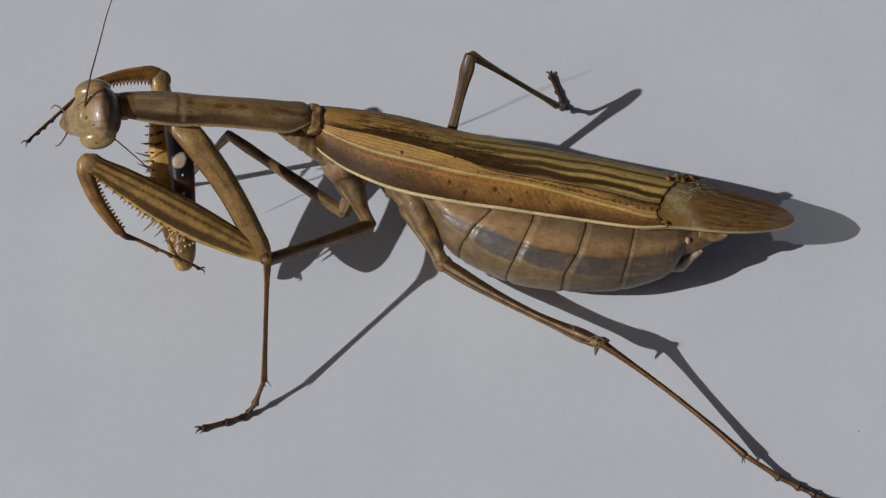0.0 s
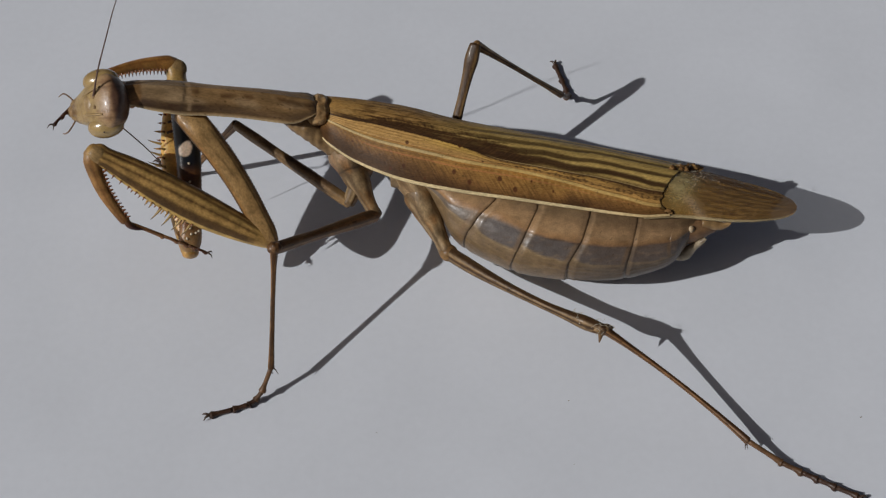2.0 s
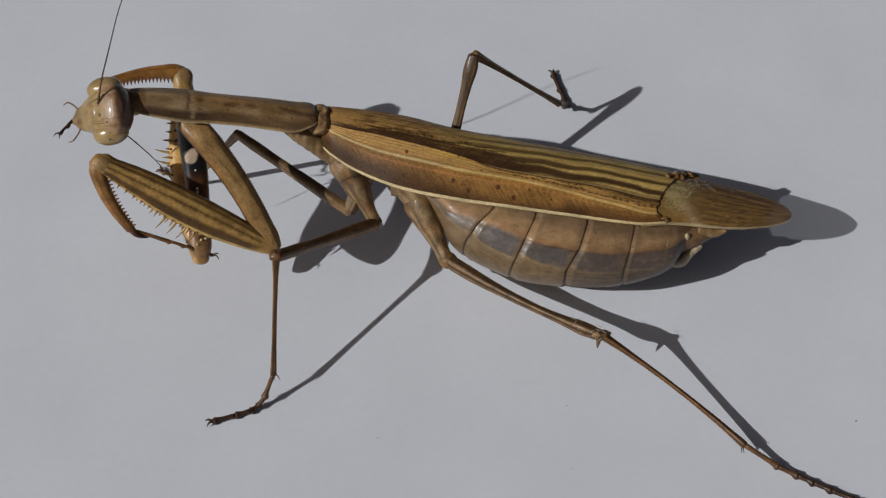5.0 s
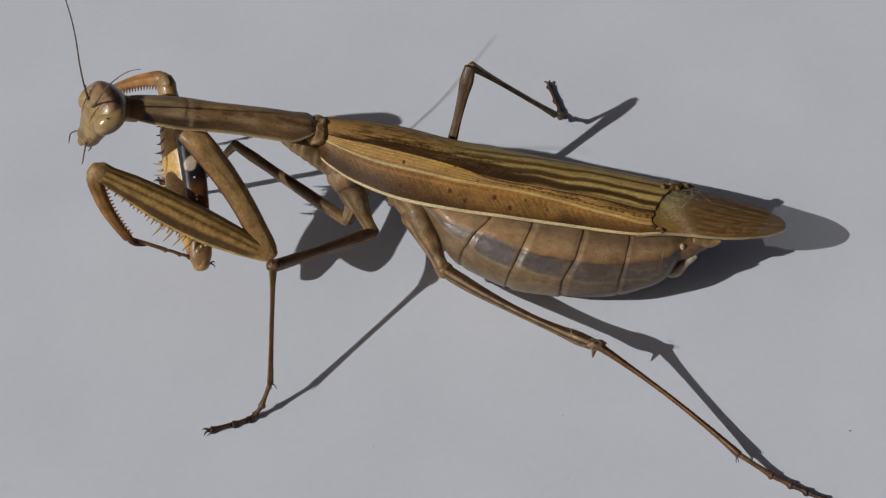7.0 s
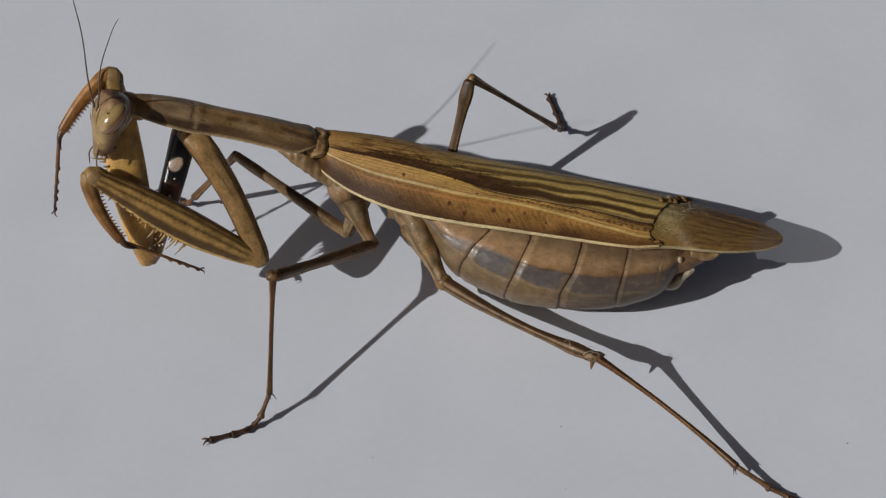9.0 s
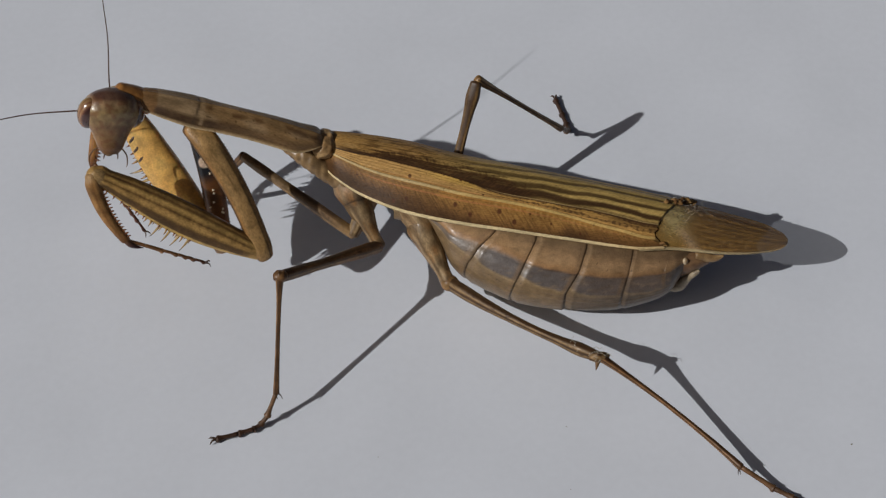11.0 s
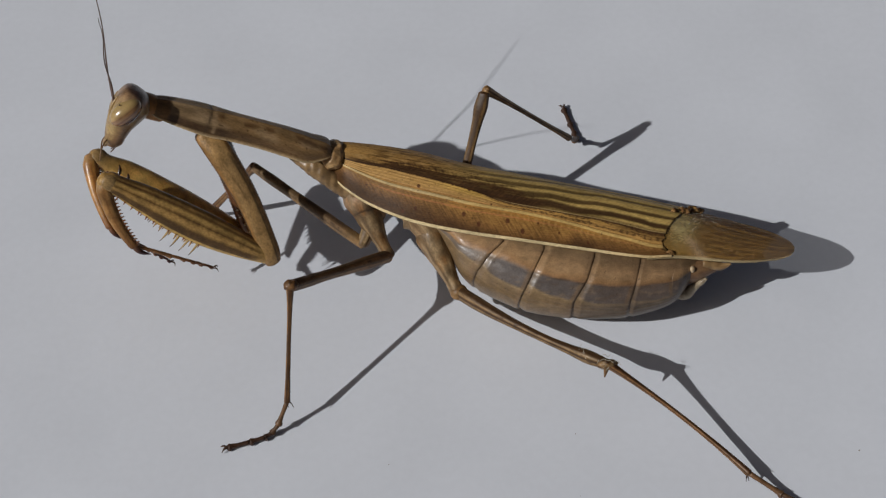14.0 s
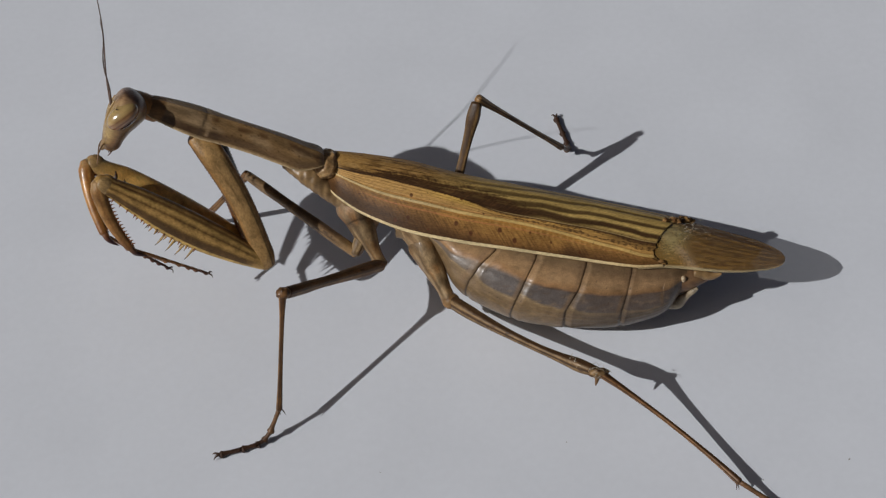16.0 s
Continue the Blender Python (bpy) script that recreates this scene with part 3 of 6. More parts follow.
    part("end_lobe", tube("end_lobe", [body(39.2, 3.6, 8.1), body(40.2, 3.5, 7.9), body(41.2, 3.5, 7.8), body(42.1, 3.4, 8.2)], (0.5, 0.55, 0.42, 0.12), BELLY, lambda f, a, p: mixc((0.30, 0.20, 0.09), (0.15, 0.09, 0.04), 0.5 + 0.7 * nz(p, 0.5, 7)), n=14), root, "pale brown end lobe")


abdomen()


def thorax_tint(f, a, p):
    c = mixc((0.17, 0.11, 0.05), (0.27, 0.18, 0.085), 0.5 + 0.8 * nz(p, 0.8, 2))
    return mixc(c, (0.09, 0.055, 0.03), 0.7 * sm(0.1, 0.5, nz(p, 0.6, 6)))


def thorax():
    rings = []
    n = 40
    rows = [(-4.2, 0.6, 0.5, 15.3), (-2.0, 1.5, 1.15, 14.6), (-0.6, 1.7, 1.45, 13.9), (0.4, 1.65, 1.4, 13.1), (1.5, 1.7, 1.4, 12.3), (3.5, 1.9, 1.5, 12.3), (7, 2.0, 1.4, 12.1), (11, 2.1, 1.6, 11.2), (14, 2.2, 2.0, 10.0)]
    for i in range(91):
        s = -4.2 + 18.2 * i / 90
        hw, hh, zc = curve_at(rows, s)
        ring = []
        for k in range(n):
            a = TAU * k / n
            g = 1 + (0.028 * math.sin(s * 9.0 + 2.2 * math.cos(a) + 2 * nz((s, 0, 0), 1, 4)) + 0.11 * nz((s * 1.1, math.cos(a) * 1.2, math.sin(a) * 1.2), 0.9, 7)) * (1 - sm(2.5, 5, s))
            ring.append(body(s, 0.55 + 0.13 * s + hw * g * math.cos(a), zc + hh * g * math.sin(a)))
        rings.append(ring)
    part("thorax", loft("thorax", rings, BELLY, lambda i, k, p: thorax_tint(i / 90, TAU * k / n, p)), mantis, "wrinkled grey-brown thorax under the wing roots")


thorax()


def wing_root():
    def tint(p):
        c = mixc((0.42, 0.275, 0.125), (0.24, 0.135, 0.055), 0.5 + 0.8 * nz((p.x * 2, p.y, p.z), 0.6, 3))
        return mixc(c, (0.46, 0.33, 0.16), 0.7 * sm(0.1, 0.5, nz(p, 0.45, 8)))
    part("wing_root", blob("wing_root", body(0.25, -0.3, 15.4), (1.45, 1.85, 1.25), CHITIN, tint, shape=lambda d: (1 + 0.2 * noise.noise(d * 2.4), 1 + 0.12 * noise.noise(d * 2.7), 1 + 0.12 * noise.noise(d * 3.3)), nu=48, nv=32), mantis, "knotted pale wing hinge")


wing_root()


# ---- walking legs ----
def leg_tint(base, dark):
    def tint(f, a, p):
        h = math.sin(a)
        c = mixc(base, dark, 0.25 + 0.6 * nz((p.x * 0.4, p.y, p.z), 0.9, 5))
        c = mixc(c, dark, 0.85 * math.exp(-((h - 0.22) / 0.11) ** 2))
        c = mixc(c, mixc(base, (0.50, 0.34, 0.15), 0.6), 0.7 * math.exp(-((h + 0.05) / 0.08) ** 2))
        c = mixc(c, dark, 0.55 * sm(-0.5, -0.85, h))
        c = mixc(c, dark, 0.6 * sm(0.86, 0.97, h))
        turn = math.atan2(math.sin(a - 2.27), math.cos(a - 2.27))
        c = mixc(c, mixc(base, (0.42, 0.27, 0.115), 0.6), 0.6 * bell(turn - 0.1 - 0.06 * nz((p.x, 0, 0), 1.5, 2), 0.16))
        c = mixc(c, mixc(dark, (0.02, 0.01, 0.006), 0.4), 0.8 * bell(turn - 0.55, 0.16) + 0.7 * bell(turn + 0.62, 0.26))
        if nz((p.x, p.y, p.z), 0.3, 14) > 0.5:
            c = mixc(c, dark, 0.8)
        return mixc(c, dark, 0.6 * sm(0.92, 1.0, f))
    return tint


def bone(a, b, up=(0, 0, 1)):
    """A pose with +x from a to b (mm), z towards up."""
    a, b = Vector(a), Vector(b)
    x = (b - a).normalized()
    z = Vector(up)
    z = (z - x * z.dot(x)).normalized()
    y = z.cross(x)
    m = Matrix((x, y, z)).transposed().to_4x4()
    m.translation = a * MM
    return m


LENGTH = {}


def straight(name, a, b, widths, material, tint, label="", thick=0.85, up=(0, 0, 1), n=36, steps=70, bow=(0, 0), lumps=0.04):
    L = (Vector(b) - Vector(a)).length
    k = len(widths) - 1
    tab = [(i / k, w, w, w * thick) for i, w in enumerate(widths)]
    ob = part(name, limb(name, L, tab, material, tint, n=n, steps=steps, power=0.78, lumps=lumps, bend=lambda f: (bow[0] * 4 * f * (1 - f), bow[1] * 4 * f * (1 - f))), mantis, label, bone(a, b, up))
    LENGTH[ob.name] = L
    return ob


def foot(pts, r, name="tarsus"):
    """Foot of short joints, each flared at its end, with two claws; a part of its own."""
    pts = [Vector(p) for p in pts]
    rows = [(i, *p) for i, p in enumerate(pts)]
    root = None
    cuts = [0, 0.36, 0.55, 0.71, 0.85, 1.0]
    dark = (0.048, 0.024, 0.014)
    for q in range(5):
        a = Vector(curve_at(rows, cuts[q] * (len(pts) - 1)))
        b = Vector(curve_at(rows, cuts[q + 1] * (len(pts) - 1)))
        d = b - a
        tip = d.normalized() * min(0.5, d.length * 0.3)
        me = tube("tarsus_joint", [a, a + d * 0.5, b - tip, b - tip * 0.3 - Vector((0, 0, r * 0.2)), b + tip * 0.2], (r * 0.85, r * 0.75, r * 0.95, r * 1.35, r * 0.75), CHITIN, mixc((0.15, 0.08, 0.034), dark, min(1, (q + 0.6) / 2.6)), n=10, sub=3)
        if root is None:
            root = part(name, me, mantis, "thin jointed dark foot")
        else:
            part("tarsus_joint", me, root)
    end, d = pts[-1], (pts[-1] - pts[-2]).normalized()
    side = d.cross(Vector((0, 0, 1))).normalized()
    for k in (-1, 1):
        part("claw", tube("claw", [end, end + d * 0.45 + side * 0.2 * k + Vector((0, 0, 0.18)), end + d * 0.75 + side * 0.38 * k + Vector((0, 0, -0.12))], (r * 0.5, r * 0.38, 0.03), DARK, n=6, sub=3), root)
    return root


def hip_tint(base, dark):
    def tint(f, a, p):
        h = math.sin(a)
        c = mixc(base, dark, 0.35 + 0.7 * nz((p.x * 0.5, p.y, p.z), 0.7, 5))
        c = mixc(c, (0.34, 0.16, 0.045), 0.5 * sm(0.0, 0.4, nz((p.x * 0.4, p.y, p.z), 0.9, 12)))
        for pos in (0.55, -0.1, -0.62):
            c = mixc(c, mixc(dark, (0.02, 0.012, 0.006), 0.5), 0.75 * math.exp(-((h - pos - 0.12 * nz((p.x, 0, 0), 1.2, 3)) / 0.07) ** 2) * sm(0.15, 0.3, f))
        c = mixc(c, (0.04, 0.022, 0.012), 0.85 * math.exp(-((f - 0.27 - 0.03 * math.sin(a * 2)) / 0.012) ** 2))
        for pos in (0.2, -0.36, 0.85):
            c = mixc(c, (0.38, 0.285, 0.155), 0.65 * bell(h - pos - 0.1 * nz((p.x, 0, 0), 1.0, 7), 0.11) * sm(0.28, 0.42, f))
        c = mixc(c, (0.36, 0.28, 0.19), 0.25 * sm(0.24, 0.12, f + 0.04 * nz(p, 0.8, 2)))
        return mixc(c, dark, 0.6 * sm(0.92, 1.0, f))
    return tint


LEG, LEGD = (0.19, 0.098, 0.036), (0.05, 0.024, 0.010)
PALE, PALED = (0.29, 0.18, 0.068), (0.11, 0.062, 0.022)


def mid_legs():
    # near leg
    straight("coxa", (-10.7, 2.6, 11.6), (-7.6, -1.4, 6.0), (1.8, 1.95, 1.75, 1.5, 1.4, 1.25, 1.0, 0.8, 0.75, 0.8), CHITIN, hip_tint((0.20, 0.135, 0.068), (0.09, 0.055, 0.026)), "stout pale brown hip joint", lumps=0.09)
    straight("femur", (-7.6, -1.6, 6.1), (-16.5, -11.4, 13.0), (0.7, 0.72, 0.64, 0.58, 0.54, 0.6, 0.62), CHITIN, leg_tint(LEG, LEGD), "brown middle thigh")
    straight("tibia", (-16.6, -11.4, 13.1), (-17.3, -18.6, 3.5), (0.5, 0.32, 0.27, 0.26, 0.27, 0.30, 0.37), CHITIN, leg_tint(LEG, LEGD), "thin brown middle shin")
    for dx in (0.15, -0.25):
        part("spur", tube("spur", [(-17.3, -18.5, 3.6), (-17.05 + dx, -18.7, 3.3), (-16.85 + dx * 1.3, -18.95, 2.9)], (0.1, 0.06, 0.02), DARK, n=6, sub=3), mantis)
    part("knee", blob("knee", (-16.55, -11.4, 13.05), (0.72, 0.62, 0.66), CHITIN, lambda p: mixc(LEG, LEGD, 0.5 + 0.9 * nz(p, 0.4, 6)), shape=lambda d: (1 + 0.2 * noise.noise(d * 2.1), 1 + 0.25 * noise.noise(d * 2.5), 1 + 0.2 * noise.noise(d * 1.9)), nu=24, nv=16), mantis)
    foot([(-17.3, -18.6, 3.5), (-18.0, -19.6, 1.9), (-18.8, -20.3, 0.7), (-20.0, -21.0, 0.42), (-23.3, -22.0, 0.35)], 0.3)
    # far leg
    straight("coxa", (-8.4, 2.4, 10.0), (-10.2, -0.6, 7.0), (1.2, 1.15, 0.9, 0.7), CHITIN, hip_tint((0.20, 0.135, 0.068), (0.09, 0.055, 0.026)), "stout pale brown hip joint", lumps=0.09)

    def banded(f, a, p):
        c = leg_tint((0.15, 0.095, 0.045), (0.07, 0.042, 0.022))(f, a, p)
        c = mixc(c, PALE, 0.5 * (1 - sm(0.06, 0.22, f)))
        c = mixc(c, (0.25, 0.165, 0.08), 0.6 * sm(0.6, 0.66, f))
        return mixc(c, PALE, 0.5 * math.exp(-((f - 0.58) / 0.03) ** 2))
    straight("femur", (-10.2, -0.6, 7.0), (-21.8, 6.2, 11.2), (0.62, 0.66, 0.64, 0.6, 0.55, 0.58, 0.52), CHITIN, banded, "dark brown middle thigh with pale band")
    straight("tibia", (-21.8, 6.3, 11.2), (-27.4, 8.2, 2.4), (0.5, 0.4, 0.34, 0.34, 0.36, 0.42), CHITIN, leg_tint(LEG, LEGD), "thin brown middle shin")
    foot([(-27.4, 8.2, 2.4), (-28.0, 8.5, 1.2), (-28.8, 9.0, 0.5), (-30.0, 9.8, 0.36), (-31.6, 10.8, 0.34)], 0.28)


def hind_legs():
    straight("coxa", (-4.3, 1.2, 10.2), (-0.4, -5.3, 5.1), (1.4, 1.65, 1.5, 1.7, 1.6, 1.4, 1.2, 1.0, 0.85, 0.85), CHITIN, hip_tint((0.215, 0.145, 0.073), (0.10, 0.062, 0.03)), "stout pale brown hip joint", lumps=0.12)
    straight("hip_plate", (-6.9, 4.0, 12.0), (-2.6, -1.5, 8.4), (1.3, 1.6, 1.7, 1.55, 1.3), CHITIN, hip_tint((0.25, 0.165, 0.085), (0.13, 0.08, 0.04)), "wrinkled plate over the hind hip", lumps=0.16)
    part("trochanter", blob("trochanter", (-0.1, -5.6, 5.0), (0.95, 0.9, 0.85), CHITIN, lambda p: mixc((0.25, 0.15, 0.06), (0.12, 0.065, 0.025), 0.5 + 0.7 * nz(p, 0.6, 3))), mantis)
    straight("femur", (-0.1, -5.6, 5.0), (14.8, -16.45, 6.5), (0.74, 0.76, 0.68, 0.58, 0.5, 0.46, 0.46, 0.54, 0.72, 0.55), CHITIN, leg_tint((0.155, 0.10, 0.045), LEGD), "long brown hind thigh", bow=(-0.55, 0))
    straight("tibia", (14.9, -16.45, 6.5), (28.2, -26.1, 1.8), (0.46, 0.34, 0.28, 0.26, 0.26, 0.28, 0.32, 0.4), CHITIN, leg_tint((0.17, 0.08, 0.03), LEGD), "long thin brown hind shin", bow=(0.75, -0.6))
    for k in range(2):
        part("spur", tube("spur", [(28.1, -26.1, 1.75), (28.0 + 0.15 * k, -26.4, 1.5), (28.0 + 0.25 * k, -26.7 + 0.05 * k, 1.15)], (0.1, 0.06, 0.02), DARK, n=6, sub=3), mantis)
    part("knee", blob("knee", (14.7, -16.4, 6.5), (1.0, 0.5, 0.62), CHITIN, lambda p: mixc((0.26, 0.17, 0.075), LEGD, 0.5 + 1.0 * nz(p, 0.35, 6)), shape=lambda d: (1 + 0.25 * noise.noise(d * 2.1), 1 + 0.3 * noise.noise(d * 2.5), 1 + 0.25 * noise.noise(d * 1.9)), nu=24, nv=16), mantis, "rough mottled knee joint")
    part("spur", tube("spur", [(14.6, -16.6, 6.2), (14.5, -17.0, 5.9), (14.4, -17.4, 5.7)], (0.3, 0.18, 0.05), CHITIN, (0.15, 0.085, 0.035), n=8, sub=3), mantis)
    foot([(28.2, -26.1, 1.8), (30.4, -27.4, 0.95), (32.8, -28.6, 0.5), (35.1, -29.8, 0.36), (38.2, -31.4, 0.36)], 0.32)
    # far side
    straight("coxa", (-3.4, 2.0, 10.2), (0.15, 6.1, 8.3), (1.2, 1.25, 1.1, 0.85, 0.7), CHITIN, hip_tint((0.215, 0.145, 0.073), (0.10, 0.062, 0.03)), "stout pale brown hip joint", lumps=0.09)
    straight("femur", (0.15, 6.1, 8.5), (2.7, 12.2, 16.4), (0.5, 0.42, 0.38, 0.36, 0.38, 0.44, 0.56, 0.46), CHITIN, leg_tint((0.17, 0.105, 0.045), LEGD), "brown far hind thigh", thick=1.3)
    straight("tibia", (2.8, 12.35, 16.3), (12.1, 17.3, 3.6), (0.5, 0.36, 0.29, 0.27, 0.27, 0.30, 0.38), CHITIN, leg_tint((0.30, 0.18, 0.07), (0.10, 0.052, 0.02)), "thin brown far hind shin")
    foot([(12.1, 17.3, 3.6), (12.6, 18.6, 2.0), (13.1, 19.9, 0.6), (12.8, 21.5, 0.36), (11.8, 25.0, 0.36)], 0.30)


mid_legs()
hind_legs()


# ---- neck shield ----
SHIELD_LEN = 18.8


def shield_tint(f, a, p):
    h = math.sin(a)
    near = p.y < 0
    c = mixc((0.285, 0.195, 0.102), (0.32, 0.20, 0.088), sm(0.29, 0.33, f))
    long_grain = nz((p.x * 0.25, p.y * 0.8, p.z * 0.8), 0.8, 2)
    c = mixc(c, (0.42, 0.305, 0.175), 0.5 * sm(-0.15, 0.4, long_grain) * sm(0.35, 0.6, h))
    # mottled brown streak along the side, darkest above the pale margin
    side = p.y / 1.9
    streak = bell(side + 0.30 + 0.06 * math.sin(p.x * 0.8) + 0.12 * nz((p.x, 0, 0), 1.3, 5), 0.17) * (h > 0)
    c = mixc(c, (0.12, 0.056, 0.022), 0.75 * streak * sm(-0.25, 0.3, nz((p.x * 0.8, p.y, p.z), 0.6, 8)) * sm(0.30, 0.36, f))
    low = sm(0.10, 0.17, h) * (1 - sm(0.50, 0.78, h + 0.12 * nz((p.x * 0.5, 0, 0), 1.2, 3)))
    c = mixc(c, (0.05, 0.026, 0.012), (0.55 + 0.33 * sm(0.75, 0.3, f) + 0.12 * nz((p.x * 0.4, p.y, p.z), 0.6, 4)) * low * near)
    c = mixc(c, (0.075, 0.05, 0.035), 0.75 * bell(h - 0.5, 0.3) * sm(0.20, 0.08, f) * near)
    c = mixc(c, (0.07, 0.045, 0.028), 0.7 * bell(f - 0.305 + 0.012 * abs(p.y), 0.005) * (h > -0.1))
    c = mixc(c, (0.42, 0.30, 0.17), 0.55 * bell(f - 0.322, 0.010) * (h > 0.2))
    c = mixc(c, (0.20, 0.11, 0.045), 0.9 * sm(0.088, 0.078, f + 0.006 * nz(p, 0.8, 3)) * (h > -0.1))
    # far side, turned from the sun: its shade is put into the colour
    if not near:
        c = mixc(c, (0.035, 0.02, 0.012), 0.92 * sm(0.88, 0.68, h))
    c = mixc(c, (0.60, 0.48, 0.28), 0.95 * bell(h, 0.085))
    c = mixc(c, (0.55, 0.42, 0.24), 0.8 * sm(0.985, 0.997, f) * (h > -0.1))
    if h < -0.15:
        c = (0.22, 0.135, 0.06)
    if nz(p, 0.25, 13) > 0.56 and f > 0.3:
        c = mixc(c, (0.07, 0.035, 0.015), 0.7)
    return c


def neck_shield():
    # x/length, half width, height above the margin, depth below
    rows = [(0.0, 1.15, 0.8, 0.4), (0.03, 1.42, 1.0, 0.4), (0.1, 1.68, 1.22, 0.4), (0.22, 1.95, 1.42, 0.45), (0.31, 2.0, 1.52, 0.45), (0.42, 1.8, 1.6, 0.4), (0.6, 1.7, 1.75, 0.4), (0.8, 1.85, 1.65, 0.4), (0.9, 1.9, 1.45, 0.35), (0.95, 1.78, 1.2, 0.3), (0.98, 1.45, 0.9, 0.25), (1.0, 0.95, 0.55, 0.2)]
    rings = []
    n, steps = 100, 110
    for i in range(steps + 1):
        f = i / steps
        hw, up, dn = curve_at(rows, f)
        x = -0.7 + f * (SHIELD_LEN + 0.75)
        rise = 0.85 * sm(0.84, 1.0, f) ** 1.5
        groove = 0.05 * math.exp(-((f - 0.305) / 0.012) ** 2)
        ring = []
        for k in range(n):
            a = TAU * k / n
            c, s = math.cos(a), math.sin(a)
            flare = 1 + 0.12 * math.exp(-((s + 0.0) / 0.13) ** 2)
            keel = 0.12 * math.exp(-(c / 0.12) ** 2) * (s > 0)
            dent = 0.025 * (math.sin(f * 190) > 0.2) * math.exp(-((s + 0.02) / 0.1) ** 2)
            tuck = 1 - (0.30 * sm(0.82, 0.99, f) if c < 0 else 0.07 * sm(0.75, 0.5, f))
            ring.append((x, (hw * flare + dent) * c * tuck, rise + ((up - groove - 0.6 * rise) * s + keel if s > 0 else dn * s)))
        rings.append(ring)
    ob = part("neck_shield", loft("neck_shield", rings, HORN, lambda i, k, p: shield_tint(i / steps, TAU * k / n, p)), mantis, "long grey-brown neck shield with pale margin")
    part("neck", limb("neck", 3.0, [(0, 1.15, 1.2, 1.2), (0.5, 1.15, 1.3, 1.35), (1, 0.95, 1.3, 1.3)], BELLY, lambda f, a, p: mixc((0.42, 0.20, 0.055), (0.18, 0.08, 0.025), 0.5 + 0.6 * nz(p, 0.5, 3))), ob, "dark brown soft neck", pose(-2.5 * MM, 0, -0.15 * MM))
    return ob


# ---- head ----
def head_tint(p):
    face, crown = (0.36, 0.265, 0.115), (0.34, 0.235, 0.125)
    c = mixc(face, mixc(face, (0.22, 0.145, 0.065), 0.6), 0.4 + 0.5 * nz(p, 0.9, 4))
    c = mixc(c, crown, sm(0.2, 1.2, p.z) * 0.85)
    c = mixc(c, (0.27, 0.155, 0.09), 0.5 * sm(0.9, 1.9, p.z + 0.3 * nz(p, 0.6, 8)))
    c = mixc(c, (0.13, 0.055, 0.035), 0.22 * sm(0.05, 0.4, nz((p.x * 0.4, p.y * 3, p.z * 0.5), 0.6, 31)) * sm(0.8, 1.4, p.z))
    for k in (0.95, 1.6):
        c = mixc(c, (0.13, 0.065, 0.035), 0.6 * math.exp(-((abs(p.y) - k - 0.12 * (p.z - 0.4)) / 0.09) ** 2) * sm(0.3, 0.9, p.z))
    c = mixc(c, (0.16, 0.08, 0.045), 0.5 * math.exp(-((p.x + 0.55) / 0.25) ** 2) * sm(0.6, 1.4, p.z))
    c = mixc(c, (0.17, 0.10, 0.045), 0.5 * sm(0.1, 0.45, nz(p, 0.45, 17)))
    c = mixc(c, (0.11, 0.05, 0.022), 0.7 * sm(-2.3, -3.2, p.z + 0.5 * nz(p, 0.5, 3)))
    c = mixc(c, (0.19, 0.095, 0.04), 0.7 * sm(0.5, -0.3, p.x + 0.2 * nz(p, 0.6, 12)) * sm(-0.4, -1.2, p.z))
    c = mixc(c, (0.07, 0.035, 0.018), (0.32 + 0.3 * nz(p, 0.5, 21)) * sm(-0.75, -1.25, p.x))
    c = mixc(c, (0.15, 0.062, 0.028), 0.6 * sm(0.0, 0.35, nz(p, 0.55, 37)) * sm(-0.2, -0.7, p.x))
    return mixc(c, (0.055, 0.024, 0.024), 0.7 * sm(1.85, 2.25, p.z - 0.25 * p.x))


